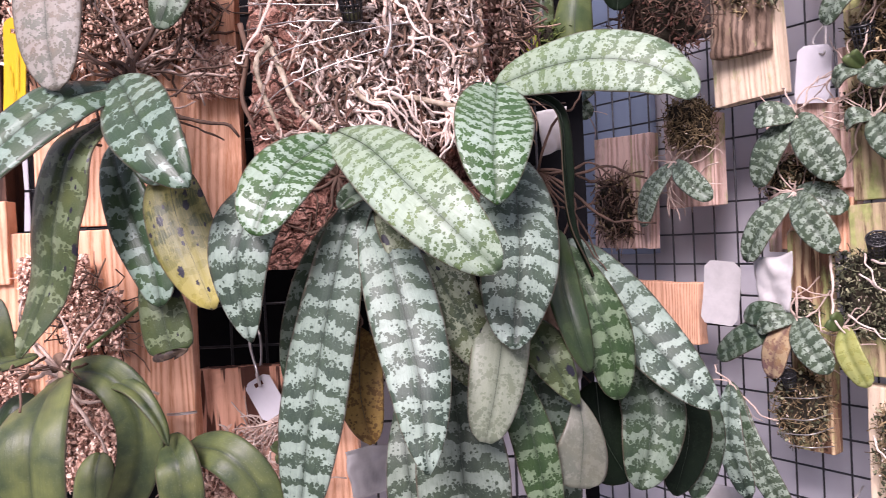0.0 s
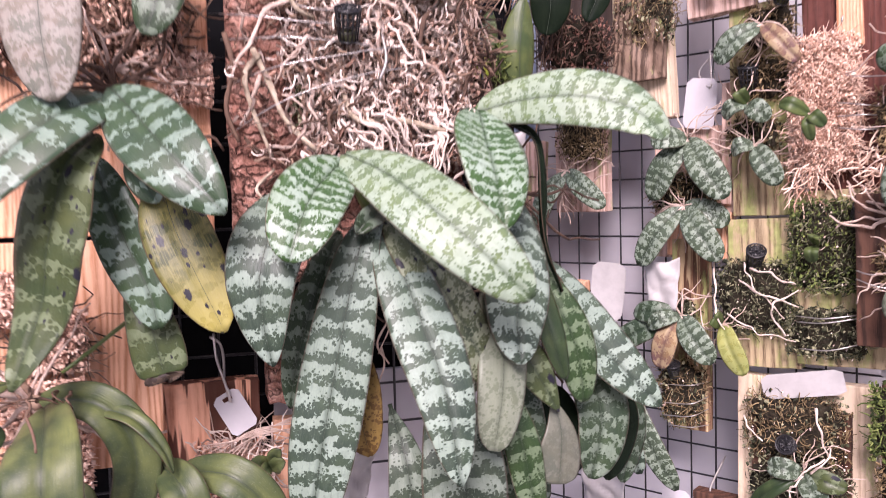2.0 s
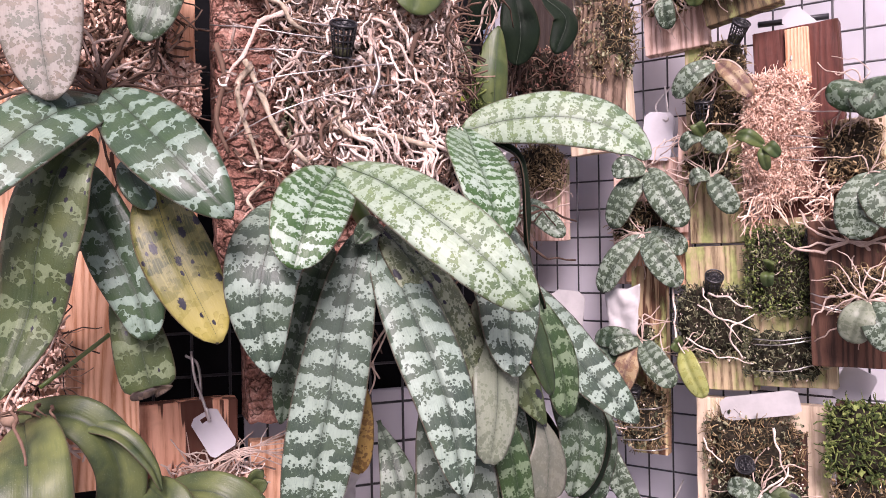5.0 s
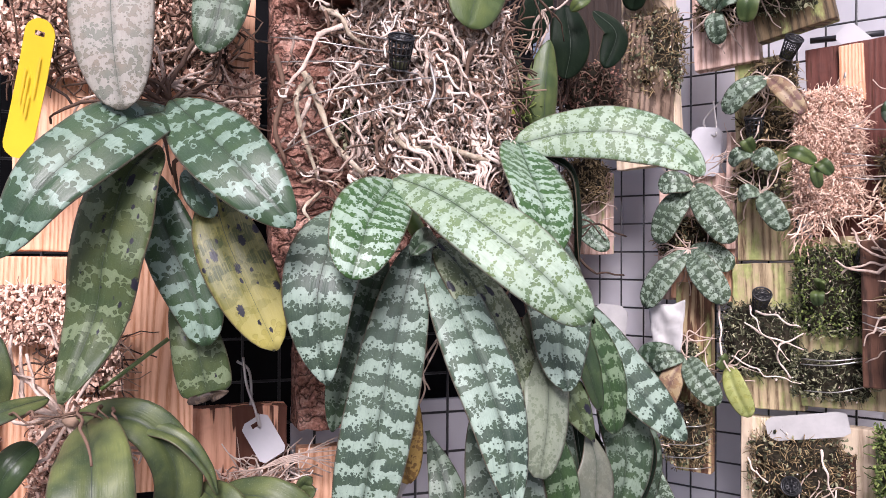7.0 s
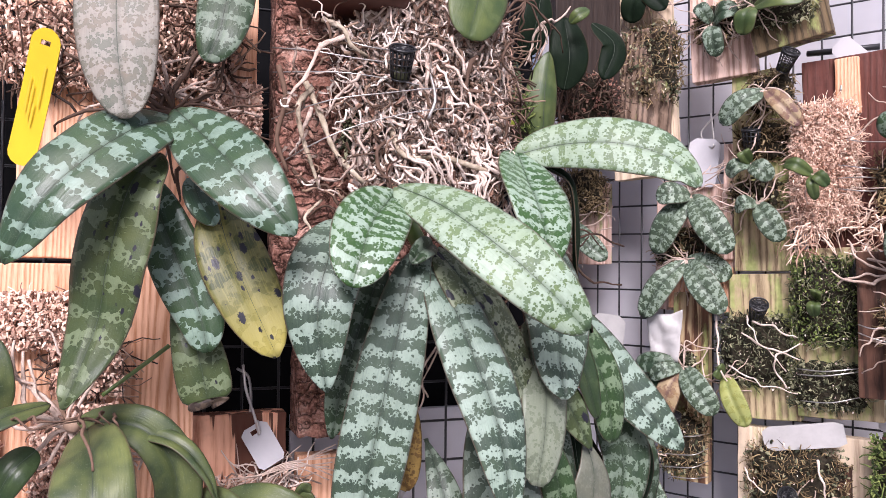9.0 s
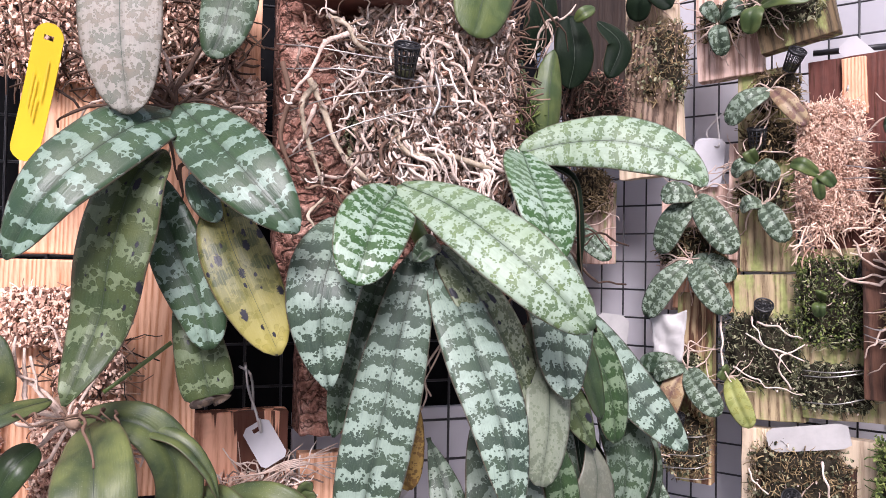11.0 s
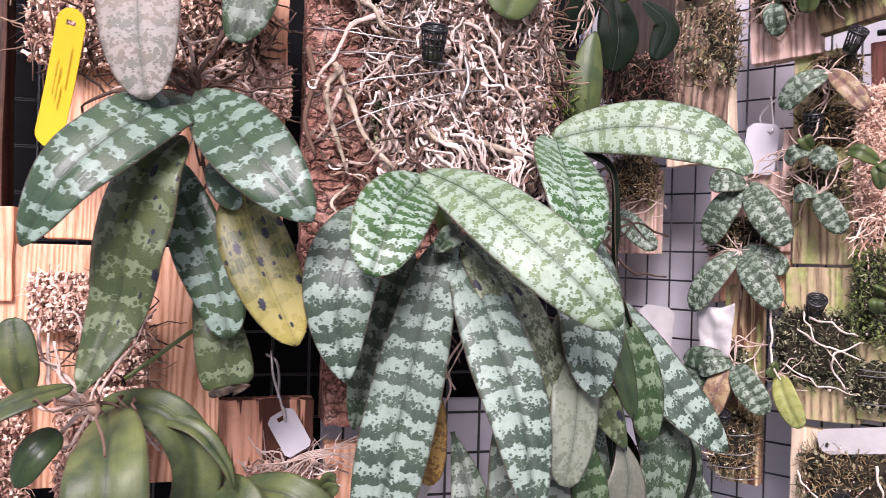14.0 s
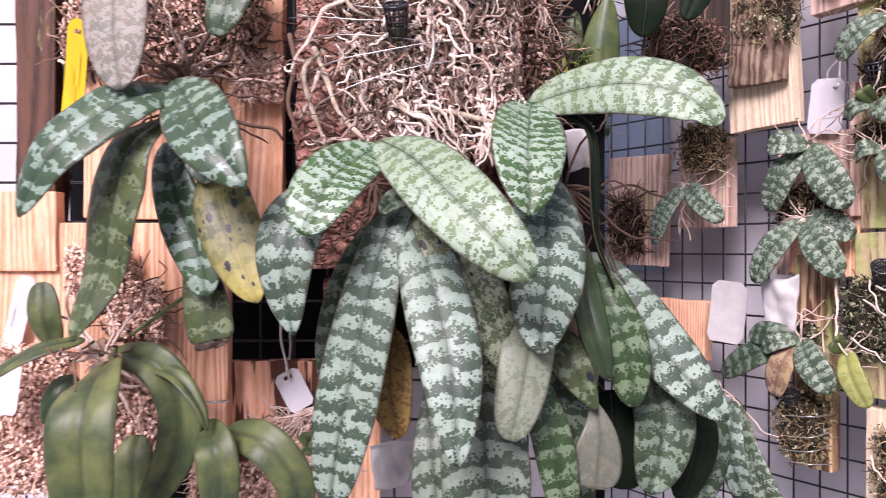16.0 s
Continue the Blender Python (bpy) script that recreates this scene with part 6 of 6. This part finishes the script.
seedling("dark leaves above a moss block", W(-0.5668, 0.83, 1.9116), [(W(-0.5786, 0.82, 1.8637), 0.04, M_DEEP), (W(-0.5305, 0.82, 1.8745), 0.03, M_DEEP)], 0.03, 381, root=10, length=0.12)

# pale roots lying over black moss and narrow boards
moss_roots = thing("pale_roots", W(-0.4108, 0.82, 1.4234), "pale twisted roots over black moss", "roots")
for k, pts in enumerate(([W(-0.4648, 0.825, 1.4625), W(-0.4563, 0.815, 1.4058), W(-0.4448, 0.82, 1.3706)], [W(-0.4314, 0.82, 1.4431), W(-0.395, 0.81, 1.4254), W(-0.3628, 0.825, 1.413)], [W(-0.445, 0.82, 1.3992), W(-0.4013, 0.81, 1.3833), W(-0.3658, 0.825, 1.3716)], [W(-0.4178, 0.82, 1.4581), W(-0.3886, 0.81, 1.4534), W(-0.3661, 0.825, 1.4402)], [W(-0.3798, 0.83, 1.3764), W(-0.3883, 0.81, 1.4121), W(-0.3629, 0.825, 1.4335)], [W(-0.4247, 0.82, 1.4648), W(-0.4116, 0.81, 1.438), W(-0.3777, 0.82, 1.3984)])):
    strand(moss_roots, "root", pts, 0.0015 - 0.0002 * (k % 3), ROOT, 8, 0.6, jit=0.01, n=20)

for pts in ([W(-0.3659, 0.825, 1.4024), W(-0.3322, 0.812, 1.4035), W(-0.2958, 0.825, 1.4089)], [W(-0.3659, 0.825, 1.3956), W(-0.3322, 0.812, 1.3982), W(-0.2928, 0.825, 1.4059)], [W(-0.3626, 0.825, 1.3638), W(-0.326, 0.812, 1.3672), W(-0.2927, 0.825, 1.3766)],
            [W(-0.3146, 0.82, 1.6785), W(-0.2904, 0.812, 1.6728), W(-0.2676, 0.845, 1.675)], [W(-0.3192, 0.815, 1.6481), W(-0.2897, 0.81, 1.6417), W(-0.2659, 0.845, 1.6404)], [W(-0.319, 0.815, 1.6322), W(-0.2895, 0.81, 1.6312), W(-0.2657, 0.845, 1.6291)], [W(-0.3188, 0.815, 1.6196), W(-0.2893, 0.81, 1.6151), W(-0.2655, 0.845, 1.6184)],
            [W(-0.5371, 0.83, 1.2556), W(-0.4922, 0.815, 1.264), W(-0.4808, 0.845, 1.2686)], [W(-0.5371, 0.83, 1.2728), W(-0.4922, 0.815, 1.2803), W(-0.4808, 0.845, 1.285)], [W(-0.5297, 0.83, 1.2436), W(-0.4923, 0.815, 1.2496), W(-0.4808, 0.845, 1.2475)], [W(-0.5297, 0.83, 1.2981), W(-0.4922, 0.815, 1.3045), W(-0.4808, 0.845, 1.3048)],
            [W(-0.2941, 0.79, 1.462), W(-0.2778, 0.785, 1.4584), W(-0.2569, 0.79, 1.463)], [W(-0.294, 0.79, 1.4526), W(-0.2777, 0.785, 1.4474), W(-0.2565, 0.79, 1.4418)]):
    wire("w", pts, 0.0007, WIRE)

for k, pts in enumerate(([W(-0.3424, 0.82, 1.296), W(-0.334, 0.81, 1.2726), W(-0.3324, 0.82, 1.2437), W(-0.3202, 0.82, 1.2391)], [W(-0.3323, 0.82, 1.237), W(-0.3488, 0.81, 1.2234), W(-0.3654, 0.815, 1.2054)], [W(-0.4022, 0.82, 1.169), W(-0.3867, 0.81, 1.1891), W(-0.362, 0.815, 1.1924)], [W(-0.357, 0.82, 1.2124), W(-0.3674, 0.81, 1.1962), W(-0.3725, 0.82, 1.168)], [W(-0.4312, 0.835, 1.2705), W(-0.4234, 0.825, 1.256), W(-0.403, 0.82, 1.2462)], [W(-0.3466, 0.815, 1.219), W(-0.3335, 0.81, 1.2328), W(-0.3264, 0.82, 1.2514)])):
    strand(moss_roots, "root", pts, 0.0014, ROOT, 8, 0.6, jit=0.008, n=18)
cedar_roots = thing("pale_roots", W(-0.2519, 0.79, 1.4842), "pale flat roots clinging to a brown cedar board", "roots")
roots(cedar_roots, W(-0.2557, 0.795, 1.5203), 9, 0.11, 401, 0.0015, ROOT, 0.8, True, 0.7, 0.002)
roots(cedar_roots, W(-0.2463, 0.79, 1.4663), 12, 0.09, 402, 0.0013, ROOT, 1.0, True, 0.3, 0.002)
clump("moss_clump", "dry brown moss on a cedar board", W(-0.2441, 0.795, 1.4661), 0.03, 0.025, 0.012, MOSS_BROWN, 131, True, 260, 0.014, 0.0005, 60)

# ---- slanting wall: labels, baskets, hooks ----
crumpled("paper_label", "creased white plastic label on a narrow board", W(-0.5336, 0.826, 1.4295), 0.025, 0.035, PAPER, 3.3, True, 0.006)
tag("paper_label", "long white plastic label beside a narrow board", [W(-0.6361, 0.872, 1.4549), W(-0.6438, 0.868, 1.3722)], 0.05, PAPER, NV + HV * 0.2, 0, False, 0.004, 22)
tag("white_label", "white plastic label hanging on a looped wire", [W(-0.4872, 0.85, 1.699), W(-0.4959, 0.855, 1.6352)], 0.042, LABEL, NV, 0, False, 0.001, 11)
tag("long_label", "long pale green-white plastic label", [W(-0.4088, 0.835, 1.3089), W(-0.3149, 0.835, 1.3285)], 0.03, PAPER, NV, 0, False, 0.002, 12)
tag("white_label", "white plastic label under a board", [W(-0.2784, 0.87, 1.3545), W(-0.2432, 0.87, 1.338)], 0.045, LABEL, NV, 0, False, 0.001, 13)
tag("white_label", "white plastic label low on the grid", [W(-0.5281, 0.85, 1.1497), W(-0.5279, 0.85, 1.0953)], 0.04, LABEL, NV, 0, False, 0.001, 14)
crumpled("plastic_scrap", "crumpled white plastic low behind the leaves", W(-0.632, 0.84, 1.1407), 0.04, 0.03, PAPER, 7.7)
tag("white_label", "white label tucked behind a board's hook", [W(-0.3271, 0.86, 1.8054), W(-0.2962, 0.86, 1.773)], 0.026, LABEL, NV, 0, False, 0.001, 15)
for at, lx, ly, sc in ((W(-0.4085, 0.815, 1.4799), 40, 25, 1.05), (W(-0.3755, 0.815, 1.2482), 65, 0, 1.05), (W(-0.3699, 0.81, 1.79), 30, 35, 1.0), (W(-0.4208, 0.825, 1.702), 20, 5, 1.1), (W(-0.2911, 0.81, 1.5304), 35, 30, 1.0), (W(-0.5177, 0.82, 1.3282), 30, 10, 0.8)):
    set_pot(copy_thing(pot, Matrix()), at, lx, ly, sc, TURN_R)
hook([W(-0.3358, 0.9, 1.78), W(-0.3256, 0.87, 1.7935), W(-0.3203, 0.85, 1.764), W(-0.3195, 0.835, 1.7403)])
hook([W(-0.4827, 0.9, 1.7449), W(-0.5, 0.87, 1.7106), W(-0.4766, 0.85, 1.6867), W(-0.4896, 0.88, 1.7384)])
hook([W(-0.4791, 0.9, 1.1914), W(-0.4852, 0.86, 1.155), W(-0.4707, 0.85, 1.1458), W(-0.4786, 0.84, 1.1398)])
hook([W(-0.2585, 0.84, 1.2442), W(-0.2804, 0.83, 1.2497), W(-0.2754, 0.84, 1.2215), W(-0.2664, 0.84, 1.2034)])
rail = bmesh.new()
tube(rail, bezier([W(-0.3707, 0.9, 1.8071), W(-0.2865, 0.9, 1.8035)], 2), 0.004, 8)
tagged(finish(rail, "grid_rail", GRID), "thick black rail at the top of the wire grid", "rail", kind="structure")
